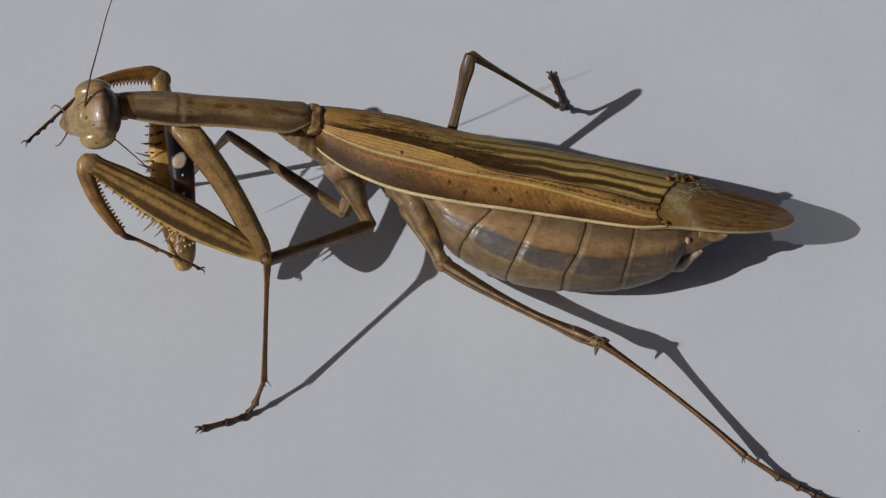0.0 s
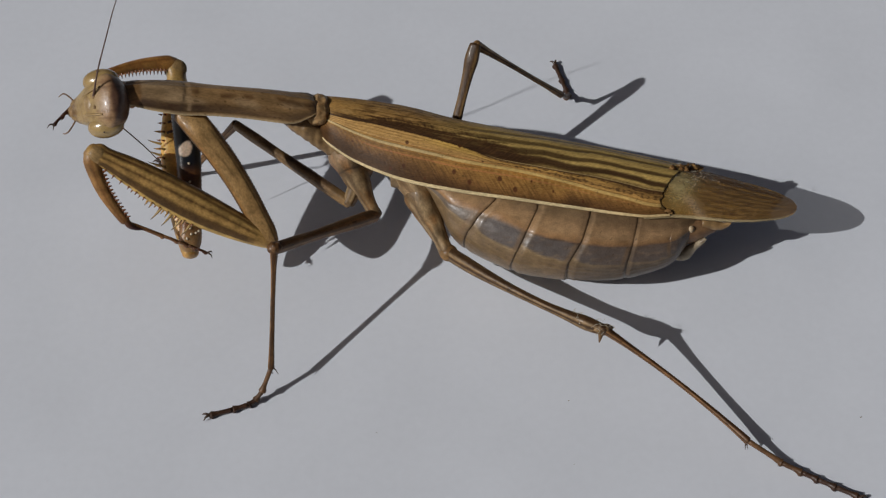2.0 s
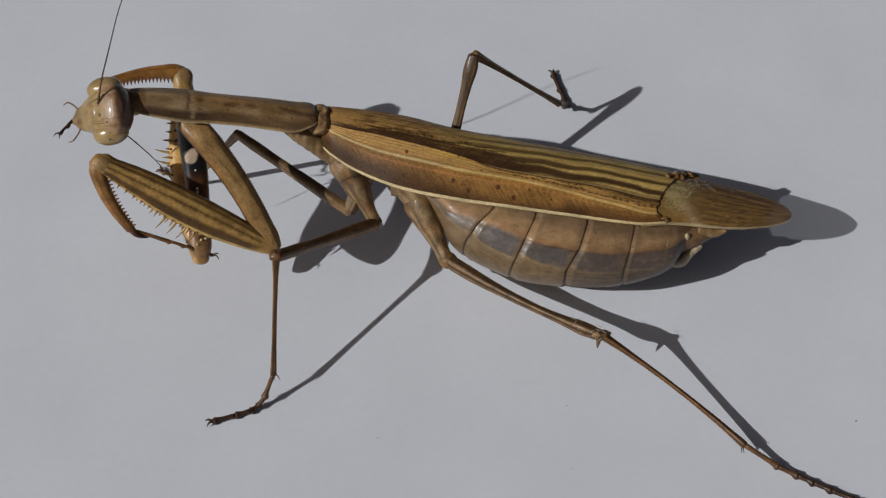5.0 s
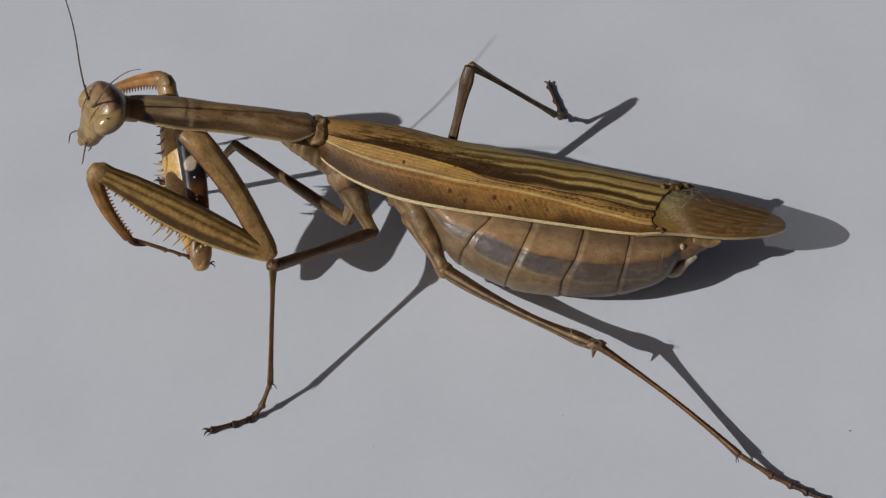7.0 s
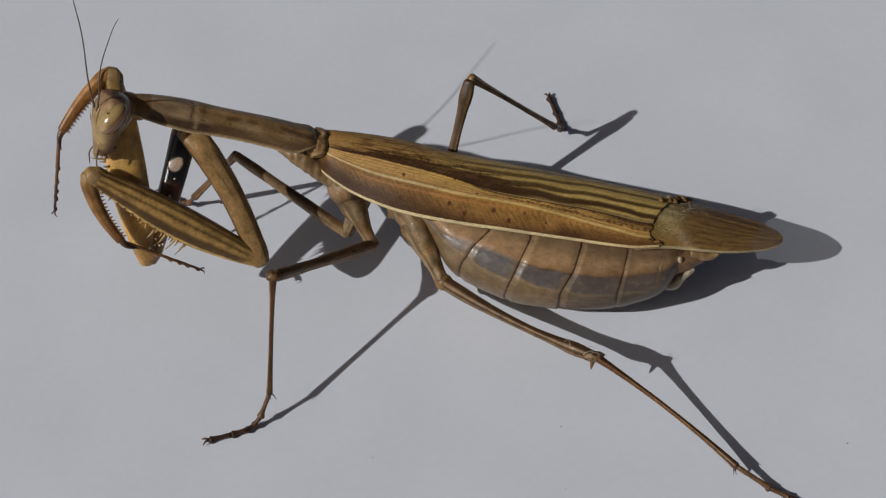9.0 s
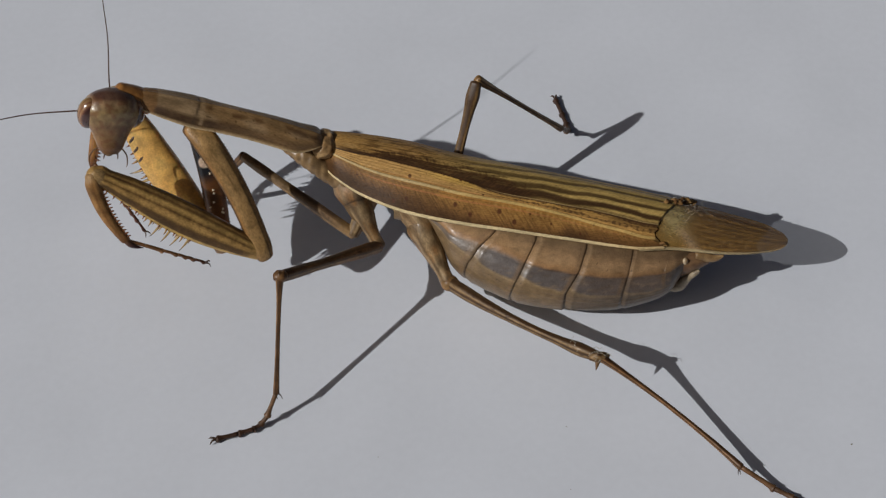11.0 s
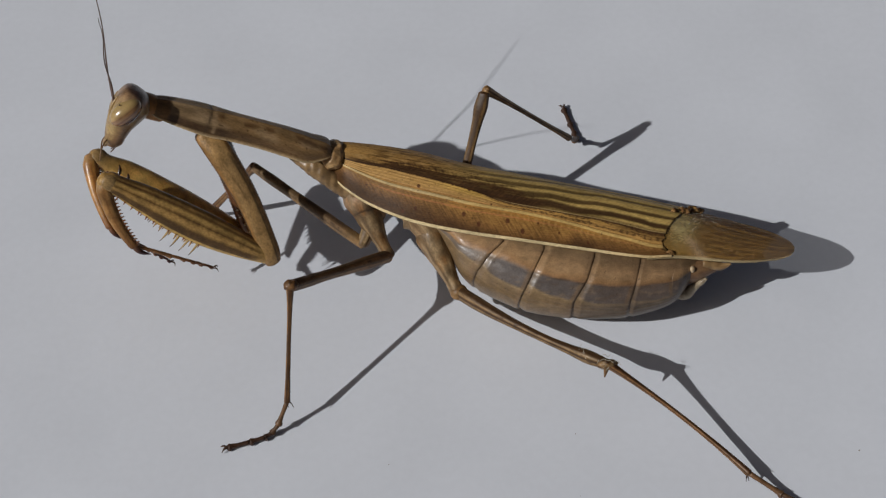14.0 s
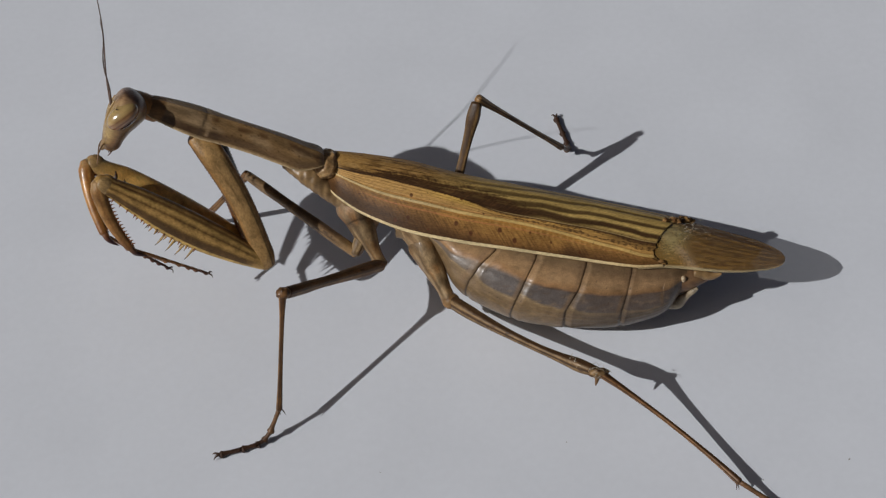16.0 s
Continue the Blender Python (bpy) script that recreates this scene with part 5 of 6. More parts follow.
# ---- movement ----
def motions():
    walk(shield, [
        (0, pose(-0.03034, -0.00005, 0.02230, 0.0, 21.1, 13.9)),
        (1, pose(-0.03037, 0.00006, 0.02241, 0.0, 21.2, 12.9)),
        (3, pose(-0.03047, 0.00009, 0.02255, 0.0, 21.2, 12.3)),
        (4, pose(-0.03048, 0.00025, 0.02274, 0.0, 21.9, 12.5)),
        (4.2, pose(-0.03026, 0.00013, 0.02266, 0.0, 22.0, 12.5)),
        (6.5, pose(-0.03043, 0.00068, 0.02267, 0.0, 22.6, 11.3)),
        (7, pose(-0.03026, 0.00071, 0.02271, 0.0, 23.0, 11.5)),
        (7.2, pose(-0.03010, 0.00102, 0.02299, 0.0, 24.4, 10.7)),
        (7.5, pose(-0.03009, 0.00127, 0.02308, 0.0, 25.1, 10.2)),
        (7.7, pose(-0.03003, 0.00147, 0.02319, 0.0, 25.7, 9.7)),
        (8, pose(-0.03004, 0.00142, 0.02310, 0.0, 25.5, 9.9)),
        (8.2, pose(-0.02997, 0.00161, 0.02322, 0.0, 26.2, 9.5)),
        (8.5, pose(-0.02999, 0.00174, 0.02327, 0.0, 26.6, 9.3)),
        (8.7, pose(-0.02993, 0.00184, 0.02340, 0.0, 27.1, 9.0)),
        (9, pose(-0.02979, 0.00174, 0.02340, 0.0, 27.3, 9.5)),
        (11.3, pose(-0.02996, 0.00232, 0.02383, 0.0, 28.2, 7.1)),
        (11.5, pose(-0.02990, 0.00193, 0.02357, 0.0, 27.5, 8.4)),
        (12, pose(-0.03002, 0.00203, 0.02374, 0.0, 27.8, 7.9)),
        (12.2, pose(-0.02996, 0.00212, 0.02399, 0.0, 28.6, 7.7)),
        (12.5, pose(-0.02977, 0.00148, 0.02381, 0.0, 28.2, 10.0)),
        (13.5, pose(-0.02968, 0.00202, 0.02431, 0.0, 29.8, 8.2)),
        (14.5, pose(-0.02962, 0.00246, 0.02441, 0.0, 30.5, 7.1)),
        (16, pose(-0.02959, 0.00318, 0.02457, 0.0, 31.5, 4.6)),
    ])
    walk(skull, [
        (0, pose(-0.03280, -0.00145, 0.02251, -41.5, -38.0, -142.0)),
        (1, pose(-0.03267, -0.00136, 0.02252, -43.7, -38.4, -141.3)),
        (3, pose(-0.03287, -0.00133, 0.02263, -42.8, -38.2, -140.6)),
        (4, pose(-0.03284, -0.00107, 0.02293, -43.2, -38.3, -141.0)),
        (4.2, pose(-0.03246, -0.00127, 0.02278, -43.3, -38.3, -141.1)),
        (6.5, pose(-0.03326, -0.00068, 0.02296, -37.7, -30.9, -139.9)),
        (7, pose(-0.03307, -0.00022, 0.02344, 8.6, -35.3, -155.9)),
        (7.2, pose(-0.03338, -0.00039, 0.02343, 22.5, -31.5, -169.1)),
        (7.5, pose(-0.03279, -0.00028, 0.02323, 36.1, -26.1, 177.5)),
        (7.7, pose(-0.03288, 0.00003, 0.02349, 36.4, -26.1, 177.5)),
        (8, pose(-0.03287, -0.00007, 0.02336, 36.0, -22.0, -177.5)),
        (8.2, pose(-0.03287, 0.00001, 0.02340, 36.0, -22.1, -177.5)),
        (8.5, pose(-0.03296, 0.00023, 0.02357, 34.7, -24.3, -175.4)),
        (8.7, pose(-0.03295, 0.00023, 0.02362, 32.7, -24.9, -170.9)),
        (9, pose(-0.03250, 0.00017, 0.02362, 34.1, -22.9, -168.5)),
        (11.3, pose(-0.03304, 0.00047, 0.02380, 19.7, 34.5, 117.1)),
        (11.5, pose(-0.03293, 0.00056, 0.02402, 19.9, 23.4, 128.2)),
        (12, pose(-0.03297, 0.00014, 0.02366, 37.3, -14.8, -177.1)),
        (12.2, pose(-0.03281, 0.00030, 0.02397, 37.4, -14.8, -177.1)),
        (12.5, pose(-0.03288, -0.00036, 0.02397, 38.0, -13.7, 179.6)),
        (13.5, pose(-0.03269, 0.00077, 0.02498, 37.2, -25.3, 174.9)),
        (14.5, pose(-0.03271, 0.00141, 0.02528, 37.2, -25.5, 175.0)),
        (16, pose(-0.03246, 0.00190, 0.02507, 36.5, -25.5, 175.2)),
    ])
    walk(feelers["R"], [
        (0, pose(-0.03335, -0.00169, 0.02372, 0.0, -64.8, 29.4)),
        (1, pose(-0.03319, -0.00162, 0.02373, 0.0, -66.5, 24.1)),
        (3, pose(-0.03340, -0.00159, 0.02384, 0.0, -65.7, 25.1)),
        (4, pose(-0.03336, -0.00133, 0.02414, -0.0, -69.6, 28.3)),
        (4.2, pose(-0.03298, -0.00153, 0.02399, -0.0, -67.9, 26.4)),
        (6.5, pose(-0.03394, -0.00101, 0.02408, 0.0, -66.9, 47.0)),
        (7, pose(-0.03404, -0.00006, 0.02435, 0.0, -52.0, 105.3)),
        (7.2, pose(-0.03443, 0.00001, 0.02417, 0.0, -37.8, 105.5)),
        (7.5, pose(-0.03385, 0.00038, 0.02375, 0.0, -42.5, 108.4)),
        (7.7, pose(-0.03394, 0.00069, 0.02400, 0.0, -42.8, 105.3)),
        (8, pose(-0.03401, 0.00049, 0.02380, -0.0, -43.9, 106.5)),
        (8.2, pose(-0.03401, 0.00057, 0.02384, 0.0, -44.9, 105.3)),
        (8.5, pose(-0.03410, 0.00075, 0.02407, 0.0, -48.4, 102.3)),
        (8.7, pose(-0.03411, 0.00066, 0.02415, 0.0, -50.8, 100.8)),
        (9, pose(-0.03370, 0.00055, 0.02410, -0.0, -49.6, 103.1)),
        (11.3, pose(-0.03301, 0.00170, 0.02325, -0.0, -60.2, 88.7)),
        (11.5, pose(-0.03319, 0.00184, 0.02369, -22.4, -77.7, -102.0)),
        (12, pose(-0.03417, 0.00069, 0.02394, 0.0, -21.8, 139.1)),
        (12.2, pose(-0.03401, 0.00085, 0.02425, 0.0, -30.6, 131.8)),
        (12.5, pose(-0.03405, 0.00026, 0.02422, 0.0, -33.2, 125.4)),
        (13.5, pose(-0.03373, 0.00147, 0.02547, 0.0, -43.8, 103.3)),
        (14.5, pose(-0.03375, 0.00211, 0.02578, 0.0, -46.0, 101.2)),
        (16, pose(-0.03350, 0.00260, 0.02557, 0.0, -45.2, 98.2)),
    ])
    walk(feelers["L"], [
        (0, pose(-0.03321, -0.00254, 0.02319, 0.0, 67.7, 30.3)),
        (1, pose(-0.03307, -0.00245, 0.02319, 0.0, 68.0, 32.7)),
        (3, pose(-0.03325, -0.00243, 0.02331, -0.0, 68.2, 33.6)),
        (4, pose(-0.03324, -0.00217, 0.02360, 0.0, 68.0, 33.0)),
        (4.2, pose(-0.03286, -0.00237, 0.02345, 0.0, 68.0, 32.9)),
        (6.5, pose(-0.03367, -0.00182, 0.02355, -0.0, 68.0, 34.3)),
        (7, pose(-0.03356, -0.00092, 0.02448, 0.0, -50.2, -45.9)),
        (7.2, pose(-0.03406, -0.00085, 0.02450, 0.0, -65.5, -68.1)),
        (7.5, pose(-0.03362, -0.00044, 0.02428, 0.0, -65.9, -70.0)),
        (7.7, pose(-0.03371, -0.00013, 0.02454, 0.0, -63.1, -70.2)),
        (8, pose(-0.03376, -0.00031, 0.02434, 0.0, -66.5, -60.8)),
        (8.2, pose(-0.03376, -0.00023, 0.02439, -0.0, -68.8, -54.8)),
        (8.5, pose(-0.03380, -0.00005, 0.02459, 0.0, -66.5, -56.0)),
        (8.7, pose(-0.03375, -0.00013, 0.02464, 0.0, -64.9, -55.0)),
        (9, pose(-0.03332, -0.00022, 0.02461, 0.0, -68.4, -35.8)),
        (11.3, pose(-0.03393, 0.00144, 0.02353, -0.0, 3.7, -164.2)),
        (11.5, pose(-0.03401, 0.00136, 0.02400, 0.0, 18.6, -133.5)),
        (12, pose(-0.03397, -0.00010, 0.02453, 0.0, -66.4, -91.4)),
        (12.2, pose(-0.03381, 0.00006, 0.02484, 0.0, -67.4, -91.5)),
        (12.5, pose(-0.03391, -0.00053, 0.02482, 0.0, -70.6, -82.7)),
        (13, pose(-0.03373, 0.00007, 0.02542, 0.0, -71.3, -99.4)),
        (13.5, pose(-0.03354, 0.00066, 0.02602, -0.0, -71.6, -68.6)),
        (14.5, pose(-0.03356, 0.00130, 0.02632, 0.0, -70.9, -67.7)),
        (16, pose(-0.03331, 0.00178, 0.02611, 0.0, -71.7, -63.2)),
    ])
    walk(arm["L"][0], [
        (0, pose(-0.02453, -0.00047, 0.01866, 105.4, 45.1, -45.7)),
        (1, pose(-0.02458, -0.00046, 0.01876, 106.7, 45.2, -44.3)),
        (3, pose(-0.02468, -0.00049, 0.01890, 107.4, 46.2, -44.0)),
        (4, pose(-0.02470, -0.00034, 0.01902, 106.3, 45.8, -43.7)),
        (4.2, pose(-0.02452, -0.00044, 0.01894, 106.1, 45.7, -43.6)),
        (6.5, pose(-0.02473, -0.00002, 0.01889, 104.3, 45.7, -43.8)),
        (7, pose(-0.02460, 0.00002, 0.01888, 103.3, 46.0, -44.0)),
        (7.2, pose(-0.02454, 0.00024, 0.01904, 101.3, 46.6, -46.5)),
        (7.5, pose(-0.02458, 0.00043, 0.01906, 100.5, 47.4, -47.6)),
        (7.7, pose(-0.02456, 0.00057, 0.01912, 100.7, 47.1, -46.3)),
        (8, pose(-0.02456, 0.00055, 0.01905, 99.3, 47.5, -47.2)),
        (8.2, pose(-0.02455, 0.00069, 0.01911, 99.0, 48.0, -47.5)),
        (8.5, pose(-0.02460, 0.00079, 0.01912, 99.9, 49.3, -48.1)),
        (8.7, pose(-0.02458, 0.00087, 0.01920, 99.4, 49.8, -49.4)),
        (9, pose(-0.02445, 0.00081, 0.01918, 100.6, 50.4, -48.6)),
        (11.3, pose(-0.02472, 0.00116, 0.01954, 103.0, 53.6, -46.4)),
        (11.5, pose(-0.02459, 0.00089, 0.01934, 103.0, 54.0, -45.9)),
        (12, pose(-0.02474, 0.00095, 0.01947, 103.7, 54.5, -45.1)),
        (12.2, pose(-0.02475, 0.00101, 0.01966, 104.7, 54.8, -45.0)),
        (12.5, pose(-0.02448, 0.00058, 0.01951, 106.7, 55.0, -43.9)),
        (13.5, pose(-0.02455, 0.00094, 0.01987, 108.8, 58.6, -44.9)),
        (14.5, pose(-0.02456, 0.00127, 0.01991, 110.3, 58.9, -44.4)),
        (16, pose(-0.02467, 0.00177, 0.01999, 109.1, 56.1, -45.1)),
    ])
    walk(arm["L"][1], [
        (0, pose(-0.01762, -0.00754, 0.00874, 55.1, -31.4, 168.5)),
        (1, pose(-0.01751, -0.00735, 0.00883, 53.6, -31.2, 169.1)),
        (3, pose(-0.01772, -0.00720, 0.00883, 49.7, -31.3, 170.2)),
        (4, pose(-0.01769, -0.00705, 0.00899, 49.5, -31.6, 170.5)),
        (4.2, pose(-0.01739, -0.00722, 0.00886, 49.5, -31.6, 170.6)),
        (6.5, pose(-0.01765, -0.00681, 0.00885, 46.7, -31.9, 171.6)),
        (7, pose(-0.01760, -0.00674, 0.00881, 46.4, -32.4, 172.1)),
        (7.2, pose(-0.01787, -0.00677, 0.00879, 46.1, -32.9, 172.0)),
        (7.5, pose(-0.01820, -0.00656, 0.00877, 45.0, -33.5, 172.0)),
        (7.7, pose(-0.01794, -0.00636, 0.00881, 42.9, -33.5, 172.6)),
        (8, pose(-0.01810, -0.00642, 0.00867, 43.3, -34.7, 172.2)),
        (8.2, pose(-0.01820, -0.00625, 0.00865, 42.9, -34.3, 173.5)),
        (8.5, pose(-0.01856, -0.00593, 0.00861, 44.3, -35.0, 173.1)),
        (8.7, pose(-0.01872, -0.00596, 0.00853, 42.2, -34.5, 173.8)),
        (9, pose(-0.01861, -0.00581, 0.00851, 43.7, -34.9, 173.6)),
        (11.3, pose(-0.01907, -0.00478, 0.00841, 41.8, -35.3, 177.6)),
        (11.5, pose(-0.01895, -0.00492, 0.00820, 43.1, -36.3, 177.4)),
        (12, pose(-0.01908, -0.00474, 0.00824, 42.4, -36.4, 177.9)),
        (12.2, pose(-0.01911, -0.00462, 0.00835, 41.2, -36.0, 178.1)),
        (12.5, pose(-0.01880, -0.00490, 0.00822, 40.1, -35.7, 177.8)),
        (13.5, pose(-0.01949, -0.00409, 0.00817, 40.4, -36.6, 178.5)),
        (14.5, pose(-0.01951, -0.00368, 0.00817, 42.9, -36.4, 178.1)),
        (16, pose(-0.01918, -0.00373, 0.00843, 46.9, -35.4, 176.1)),
    ])
    walk(arm["L"][2], [
        (0, pose(-0.03399, -0.00422, 0.01894, 98.5, 44.9, -52.8)),
        (1, pose(-0.03397, -0.00418, 0.01899, 97.7, 46.0, -55.2)),
        (3, pose(-0.03420, -0.00437, 0.01898, 102.2, 48.2, -52.1)),
        (4, pose(-0.03419, -0.00426, 0.01927, 101.8, 48.5, -52.4)),
        (4.2, pose(-0.03381, -0.00449, 0.01912, 101.7, 48.6, -52.4)),
        (6.5, pose(-0.03416, -0.00438, 0.01925, 103.7, 50.5, -51.6)),
        (7, pose(-0.03395, -0.00447, 0.01930, 103.6, 51.0, -51.2)),
        (7.2, pose(-0.03415, -0.00450, 0.01942, 103.2, 51.5, -51.8)),
        (7.5, pose(-0.03430, -0.00431, 0.01954, 103.3, 52.7, -52.5)),
        (7.7, pose(-0.03412, -0.00427, 0.01961, 101.8, 54.6, -55.8)),
        (8, pose(-0.03399, -0.00423, 0.01976, 100.3, 55.0, -57.1)),
        (8.2, pose(-0.03416, -0.00445, 0.01962, 100.5, 55.1, -56.0)),
        (8.5, pose(-0.03441, -0.00402, 0.01977, 105.1, 53.7, -49.2)),
        (8.7, pose(-0.03472, -0.00422, 0.01961, 106.8, 54.7, -48.7)),
        (9, pose(-0.03462, -0.00400, 0.01977, 104.3, 54.3, -50.4)),
        (11.3, pose(-0.03501, -0.00411, 0.01970, 104.4, 55.8, -47.8)),
        (11.5, pose(-0.03462, -0.00421, 0.01970, 100.7, 55.9, -50.7)),
        (12, pose(-0.03472, -0.00418, 0.01977, 98.4, 56.7, -53.6)),
        (12.2, pose(-0.03489, -0.00410, 0.01982, 99.8, 57.3, -53.1)),
        (12.5, pose(-0.03481, -0.00428, 0.01973, 100.1, 57.9, -54.2)),
        (13.5, pose(-0.03508, -0.00368, 0.01975, 100.9, 58.0, -51.7)),
        (14.5, pose(-0.03515, -0.00317, 0.01971, 99.7, 56.2, -51.3)),
        (16, pose(-0.03515, -0.00264, 0.01980, 99.1, 52.9, -50.8)),
    ])
    walk(arm["L"][3], [
        (0, pose(-0.03076, -0.00847, 0.01361, 0.0, 40.0, 1.4)),
        (1, pose(-0.03098, -0.00847, 0.01358, -0.0, 37.5, 1.9)),
        (3, pose(-0.03118, -0.00826, 0.01347, 0.0, 35.8, 4.1)),
        (4, pose(-0.03117, -0.00819, 0.01366, 0.0, 34.7, 5.6)),
        (4.2, pose(-0.03079, -0.00843, 0.01349, -0.0, 34.5, 5.9)),
        (6.5, pose(-0.03122, -0.00810, 0.01349, 0.0, 34.5, 7.0)),
        (7, pose(-0.03101, -0.00813, 0.01350, -0.0, 34.9, 6.9)),
        (7.2, pose(-0.03126, -0.00817, 0.01353, -0.0, 36.2, 6.7)),
        (7.5, pose(-0.03153, -0.00792, 0.01357, 0.0, 37.0, 6.1)),
        (7.7, pose(-0.03172, -0.00779, 0.01362, 0.0, 36.9, 5.5)),
        (8, pose(-0.03167, -0.00781, 0.01367, -0.0, 36.3, 5.8)),
        (8.2, pose(-0.03180, -0.00796, 0.01355, 0.0, 36.7, 5.9)),
        (8.5, pose(-0.03147, -0.00741, 0.01368, 0.0, 38.2, 5.9)),
        (8.7, pose(-0.03192, -0.00741, 0.01361, 0.0, 38.2, 7.1)),
        (9, pose(-0.03181, -0.00739, 0.01365, 0.0, 38.2, 7.3)),
        (11.3, pose(-0.03221, -0.00720, 0.01357, -0.0, 35.3, 11.4)),
        (11.5, pose(-0.03196, -0.00746, 0.01350, 0.0, 35.1, 10.8)),
        (12, pose(-0.03229, -0.00748, 0.01353, 0.0, 35.0, 9.5)),
        (12.2, pose(-0.03247, -0.00731, 0.01356, 0.0, 34.6, 10.1)),
        (12.5, pose(-0.03251, -0.00747, 0.01346, 0.0, 33.8, 10.4)),
        (13.5, pose(-0.03266, -0.00676, 0.01350, 0.0, 35.6, 10.6)),
        (14.5, pose(-0.03258, -0.00639, 0.01354, -0.0, 35.5, 11.8)),
        (16, pose(-0.03226, -0.00619, 0.01375, -0.0, 38.1, 11.5)),
    ])
    walk(arm["R"][0], [
        (0, pose(-0.02592, 0.00290, 0.01887, 66.3, 44.0, -87.3)),
        (1, pose(-0.02591, 0.00293, 0.01897, 65.9, 44.2, -89.3)),
        (3, pose(-0.02597, 0.00291, 0.01911, 69.4, 45.0, -86.0)),
        (4, pose(-0.02601, 0.00306, 0.01924, 69.7, 44.7, -84.6)),
        (4.2, pose(-0.02583, 0.00296, 0.01916, 69.7, 44.7, -84.3)),
        (6.5, pose(-0.02596, 0.00340, 0.01911, 70.4, 44.8, -84.4)),
        (7, pose(-0.02584, 0.00344, 0.01911, 71.8, 41.2, -82.7)),
        (7.2, pose(-0.02572, 0.00368, 0.01928, 67.4, 38.5, -87.4)),
        (7.5, pose(-0.02573, 0.00388, 0.01931, 66.4, 40.1, -87.7)),
        (7.7, pose(-0.02568, 0.00403, 0.01937, 72.1, 42.2, -78.9)),
        (8, pose(-0.02570, 0.00401, 0.01930, 78.5, 46.2, -70.9)),
        (8.2, pose(-0.02565, 0.00415, 0.01936, 79.6, 50.7, -70.6)),
        (8.5, pose(-0.02569, 0.00426, 0.01938, 57.2, 39.7, -101.3)),
        (8.7, pose(-0.02566, 0.00434, 0.01946, 54.6, 38.3, -105.3)),
        (9, pose(-0.02555, 0.00428, 0.01945, 46.9, 39.7, -111.3)),
        (11.3, pose(-0.02568, 0.00467, 0.01981, 83.6, 61.4, -72.1)),
        (11.5, pose(-0.02562, 0.00438, 0.01960, 82.4, 61.4, -72.7)),
        (12, pose(-0.02575, 0.00444, 0.01974, 85.2, 60.9, -71.4)),
        (12.2, pose(-0.02574, 0.00451, 0.01994, 93.6, 58.4, -62.1)),
        (12.5, pose(-0.02561, 0.00404, 0.01979, 94.0, 55.2, -56.2)),
        (13.5, pose(-0.02556, 0.00443, 0.02016, 103.8, 61.2, -53.1)),
        (14.5, pose(-0.02550, 0.00478, 0.02020, 103.0, 61.9, -55.4)),
        (16, pose(-0.02545, 0.00532, 0.02030, 102.6, 55.0, -55.2)),
    ])
    walk(arm["R"][1], [
        (0, pose(-0.02540, -0.00826, 0.00810, 119.0, -29.7, 99.8)),
        (1, pose(-0.02577, -0.00821, 0.00814, 118.8, -28.0, 96.5)),
        (3, pose(-0.02521, -0.00804, 0.00814, 112.6, -29.5, 97.3)),
        (4, pose(-0.02505, -0.00790, 0.00833, 109.4, -29.7, 97.4)),
        (4.2, pose(-0.02472, -0.00807, 0.00820, 108.8, -29.7, 97.4)),
        (6.5, pose(-0.02488, -0.00758, 0.00815, 106.7, -28.9, 98.2)),
        (7, pose(-0.02435, -0.00811, 0.00892, 53.0, -32.2, 103.5)),
        (7.2, pose(-0.02519, -0.00829, 0.00974, 67.6, -39.2, 106.2)),
        (7.5, pose(-0.02526, -0.00782, 0.00944, 67.2, -43.7, 122.1)),
        (7.7, pose(-0.02350, -0.00706, 0.00911, 69.5, -44.7, 135.6)),
        (8, pose(-0.02223, -0.00600, 0.00827, 69.6, -44.8, 146.9)),
        (8.2, pose(-0.02247, -0.00489, 0.00765, 70.0, -45.3, 148.7)),
        (8.5, pose(-0.02798, -0.00727, 0.00962, 92.2, -53.7, 111.8)),
        (8.7, pose(-0.02883, -0.00726, 0.00996, 90.2, -52.4, 123.8)),
        (9, pose(-0.02984, -0.00671, 0.00966, 101.1, -55.2, 102.8)),
        (11.3, pose(-0.02342, -0.00230, 0.00640, 48.4, -41.8, 139.9)),
        (11.5, pose(-0.02345, -0.00261, 0.00619, 63.2, -42.8, 139.3)),
        (12, pose(-0.02338, -0.00259, 0.00641, 66.8, -37.8, 157.3)),
        (12.2, pose(-0.02201, -0.00253, 0.00702, 79.5, -32.8, 164.4)),
        (12.5, pose(-0.02084, -0.00291, 0.00760, 74.7, -32.7, 168.5)),
        (13.5, pose(-0.02118, -0.00119, 0.00709, 74.8, -35.0, 171.6)),
        (14.5, pose(-0.02146, -0.00086, 0.00703, 74.1, -35.8, 172.0)),
        (16, pose(-0.02051, -0.00159, 0.00811, 71.6, -32.1, 169.4)),
    ])
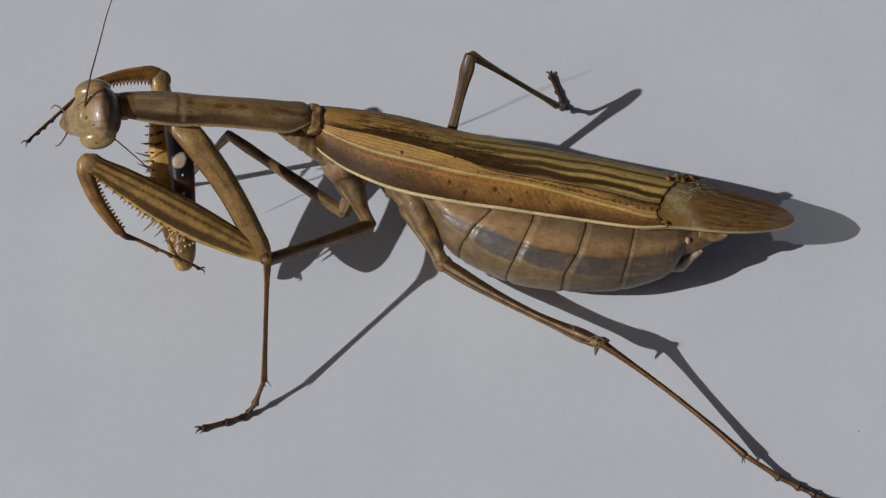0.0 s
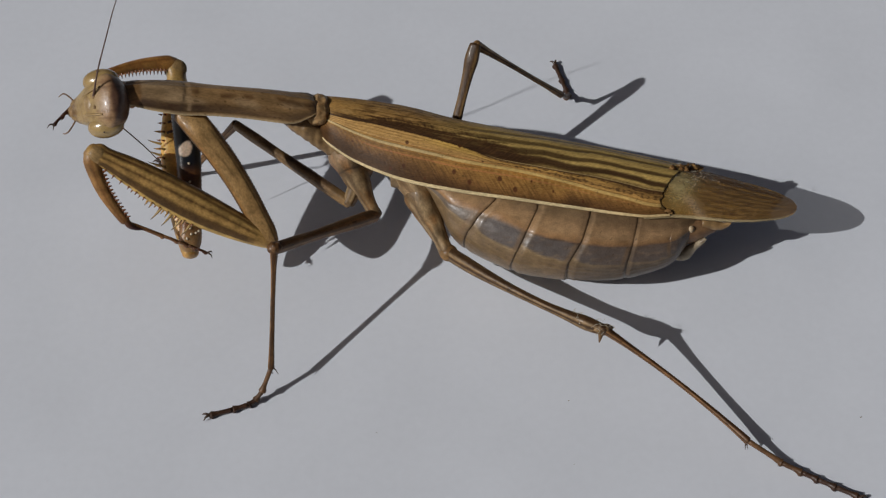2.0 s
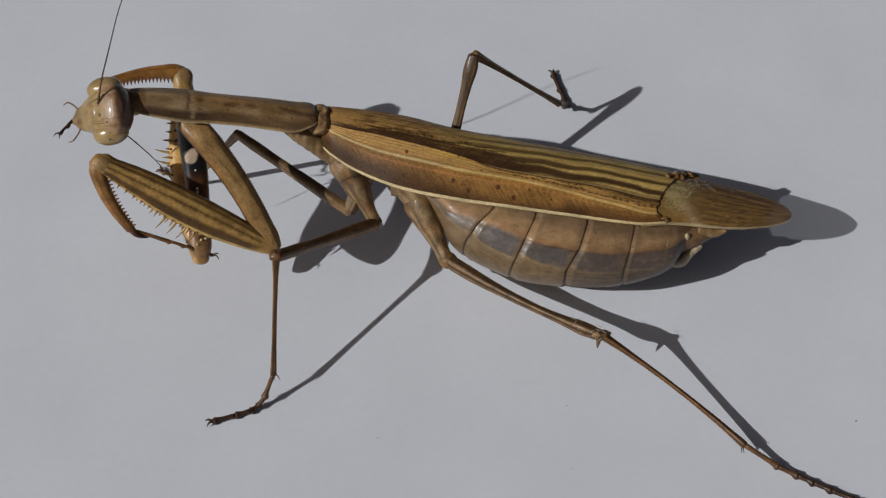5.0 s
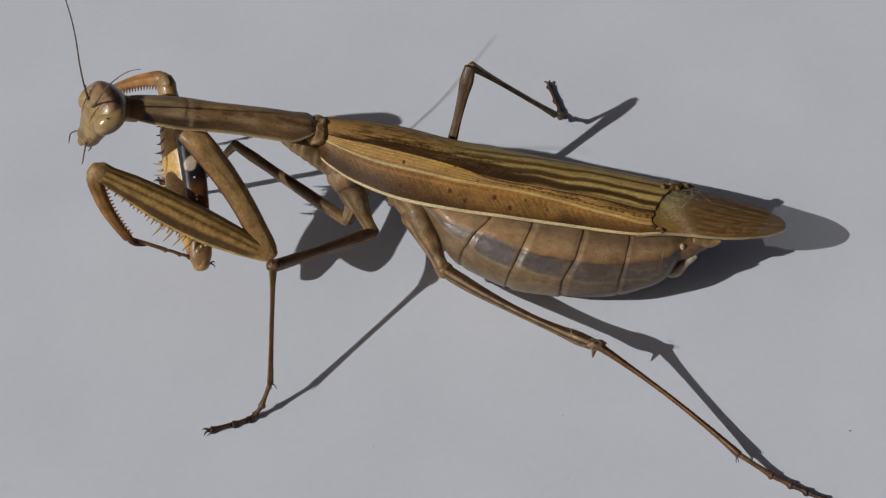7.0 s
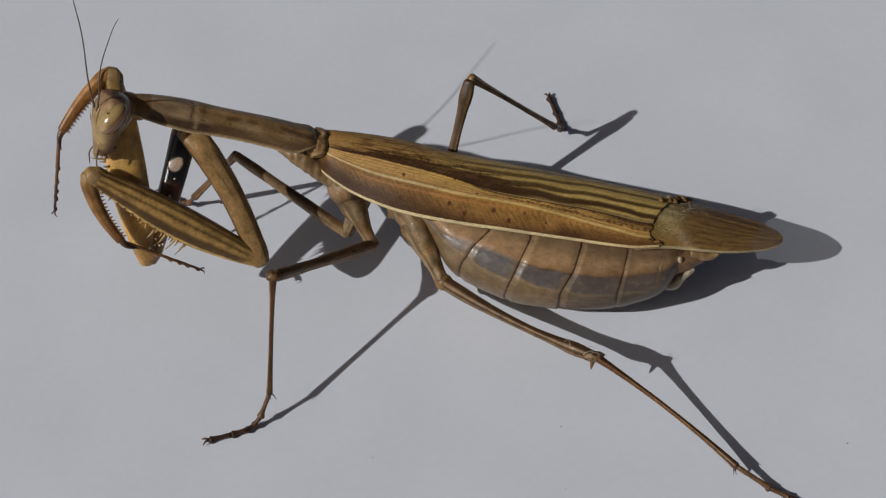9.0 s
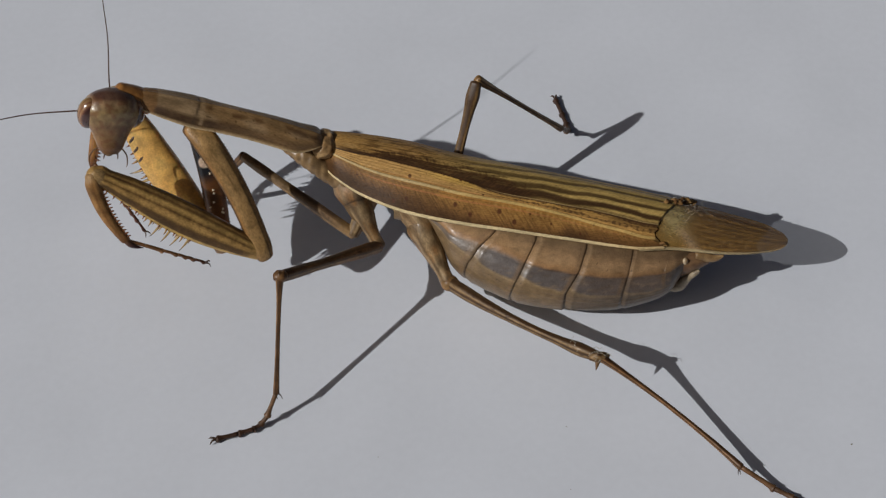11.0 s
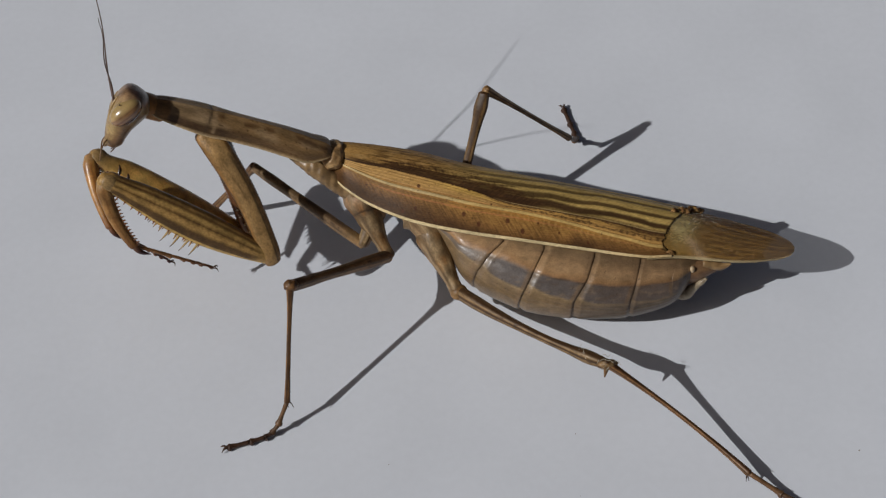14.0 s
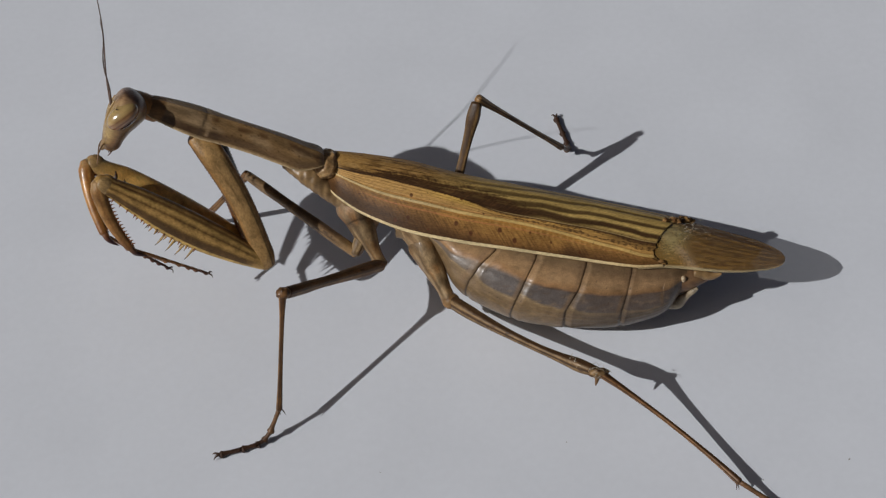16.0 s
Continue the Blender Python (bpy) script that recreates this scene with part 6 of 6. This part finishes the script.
    walk(arm["R"][2], [
        (0, pose(-0.02829, 0.00843, 0.01777, 53.7, -19.5, -146.5)),
        (1, pose(-0.02771, 0.00890, 0.01728, 55.0, -19.0, -148.9)),
        (3, pose(-0.02737, 0.00880, 0.01773, 56.2, -14.6, -153.1)),
        (4, pose(-0.02730, 0.00895, 0.01801, 57.3, -13.1, -156.4)),
        (4.2, pose(-0.02691, 0.00873, 0.01786, 57.5, -12.8, -157.1)),
        (6.5, pose(-0.02730, 0.00933, 0.01756, 59.0, -11.8, -158.8)),
        (7, pose(-0.02820, 0.00789, 0.01930, 49.2, 26.9, 166.5)),
        (7.2, pose(-0.02941, 0.00627, 0.02209, 48.5, 16.9, -178.8)),
        (7.5, pose(-0.03275, 0.00411, 0.02292, 48.8, 27.7, -151.2)),
        (7.7, pose(-0.03341, 0.00264, 0.02282, 55.1, 35.7, -122.5)),
        (8, pose(-0.03383, 0.00157, 0.02201, 59.2, 39.2, -104.2)),
        (8.2, pose(-0.03422, 0.00226, 0.02155, 57.2, 38.2, -104.6)),
        (8.5, pose(-0.03229, 0.00348, 0.02536, 38.6, 18.4, -141.3)),
        (8.7, pose(-0.03546, 0.00263, 0.02543, 48.6, 35.6, -112.4)),
        (9, pose(-0.03231, 0.00414, 0.02564, 38.4, 25.6, -134.9)),
        (11.3, pose(-0.03458, 0.00710, 0.01945, 69.5, 53.5, -118.1)),
        (11.5, pose(-0.03432, 0.00676, 0.01947, 67.5, 44.8, -107.8)),
        (12, pose(-0.03763, 0.00337, 0.01837, 66.7, 37.7, -92.8)),
        (12.2, pose(-0.03804, 0.00195, 0.01774, 66.2, 25.4, -80.3)),
        (12.5, pose(-0.03722, 0.00022, 0.01819, 72.8, 31.9, -68.6)),
        (13.5, pose(-0.03720, 0.00098, 0.01827, 68.3, 31.7, -70.8)),
        (14.5, pose(-0.03733, 0.00118, 0.01845, 68.8, 33.3, -69.2)),
        (16, pose(-0.03702, 0.00129, 0.01849, 73.1, 32.9, -71.8)),
    ])
    walk(arm["R"][3], [
        (0, pose(-0.03419, 0.00453, 0.02027, 0.0, -2.0, -123.1)),
        (1, pose(-0.03379, 0.00524, 0.01972, 0.0, -9.7, -113.7)),
        (3, pose(-0.03384, 0.00552, 0.01963, 0.0, -10.0, -113.7)),
        (4, pose(-0.03399, 0.00603, 0.01970, 0.0, -10.0, -113.8)),
        (4.2, pose(-0.03365, 0.00588, 0.01951, 0.0, -10.0, -113.8)),
        (6.5, pose(-0.03406, 0.00670, 0.01908, 0.0, -5.9, -117.2)),
        (7, pose(-0.03466, 0.00944, 0.01593, 0.0, 61.5, 171.2)),
        (7.2, pose(-0.03660, 0.00612, 0.01991, 0.0, 75.0, 140.1)),
        (7.5, pose(-0.03856, 0.00092, 0.01944, 0.0, 65.7, -102.3)),
        (7.7, pose(-0.03672, -0.00255, 0.01840, -0.0, 62.4, -53.7)),
        (8, pose(-0.03529, -0.00418, 0.01716, 0.0, 58.7, -23.6)),
        (8.2, pose(-0.03575, -0.00359, 0.01680, -0.0, 60.2, -30.4)),
        (8.5, pose(-0.03799, -0.00109, 0.02293, 0.0, 68.0, -141.0)),
        (8.7, pose(-0.03781, -0.00305, 0.02102, 0.0, 66.0, -33.6)),
        (9, pose(-0.03730, -0.00087, 0.02226, 0.0, 69.8, -121.6)),
        (11.3, pose(-0.03667, 0.00318, 0.01345, 0.0, 46.0, -30.0)),
        (11.5, pose(-0.03597, 0.00165, 0.01414, 0.0, 48.0, -25.0)),
        (12, pose(-0.03793, -0.00269, 0.01369, 0.0, 50.3, -12.3)),
        (12.2, pose(-0.03690, -0.00472, 0.01453, 0.0, 52.0, 1.1)),
        (12.5, pose(-0.03484, -0.00586, 0.01412, 0.0, 47.5, 16.6)),
        (13.5, pose(-0.03505, -0.00520, 0.01422, 0.0, 54.9, 21.4)),
        (14.5, pose(-0.03504, -0.00487, 0.01420, 0.0, 55.2, 22.6)),
        (16, pose(-0.03502, -0.00481, 0.01435, 0.0, 51.6, 15.5)),
    ])
    rock = [
        (0, (0.00000, 0.00000, 0.00000)),
        (0.5, (0.00000, -0.00007, 0.00001)),
        (1, (0.00002, -0.00018, 0.00008)),
        (1.5, (0.00001, -0.00025, 0.00017)),
        (2, (-0.00001, -0.00028, 0.00019)),
        (2.5, (-0.00002, -0.00034, 0.00025)),
        (3, (-0.00002, -0.00034, 0.00023)),
        (3.5, (-0.00003, -0.00035, 0.00027)),
        (4, (-0.00004, -0.00030, 0.00019)),
        (6.5, (0.00000, -0.00007, -0.00011)),
        (7, (0.00000, -0.00001, -0.00017)),
        (7.5, (0.00000, 0.00013, -0.00044)),
        (8, (0.00000, 0.00019, -0.00052)),
        (8.5, (-0.00000, 0.00030, -0.00071)),
        (9, (-0.00001, 0.00035, -0.00075)),
        (11.5, (-0.00005, 0.00022, -0.00064)),
        (12, (-0.00005, 0.00020, -0.00066)),
        (12.5, (-0.00005, 0.00022, -0.00065)),
        (13, (-0.00006, 0.00021, -0.00068)),
        (13.5, (-0.00006, 0.00022, -0.00065)),
        (14, (-0.00007, 0.00024, -0.00070)),
        (14.5, (-0.00004, 0.00032, -0.00077)),
        (15, (-0.00004, 0.00035, -0.00085)),
        (15.5, (-0.00004, 0.00036, -0.00089)),
        (16, (-0.00006, 0.00033, -0.00091)),
    ]
    for ob in TRUNK:
        rest = ob.matrix_basis.copy()
        walk(ob, [(t, pose(*d) @ rest) for t, d in rock])
    for ob in THIGHS:
        hip = ob.matrix_basis.translation / MM
        knee = ob.matrix_basis @ Vector((LENGTH[ob.name] * MM, 0, 0)) / MM
        walk(ob, [(t, bone(hip + Vector(d) / MM, knee)) for t, d in rock])


motions()
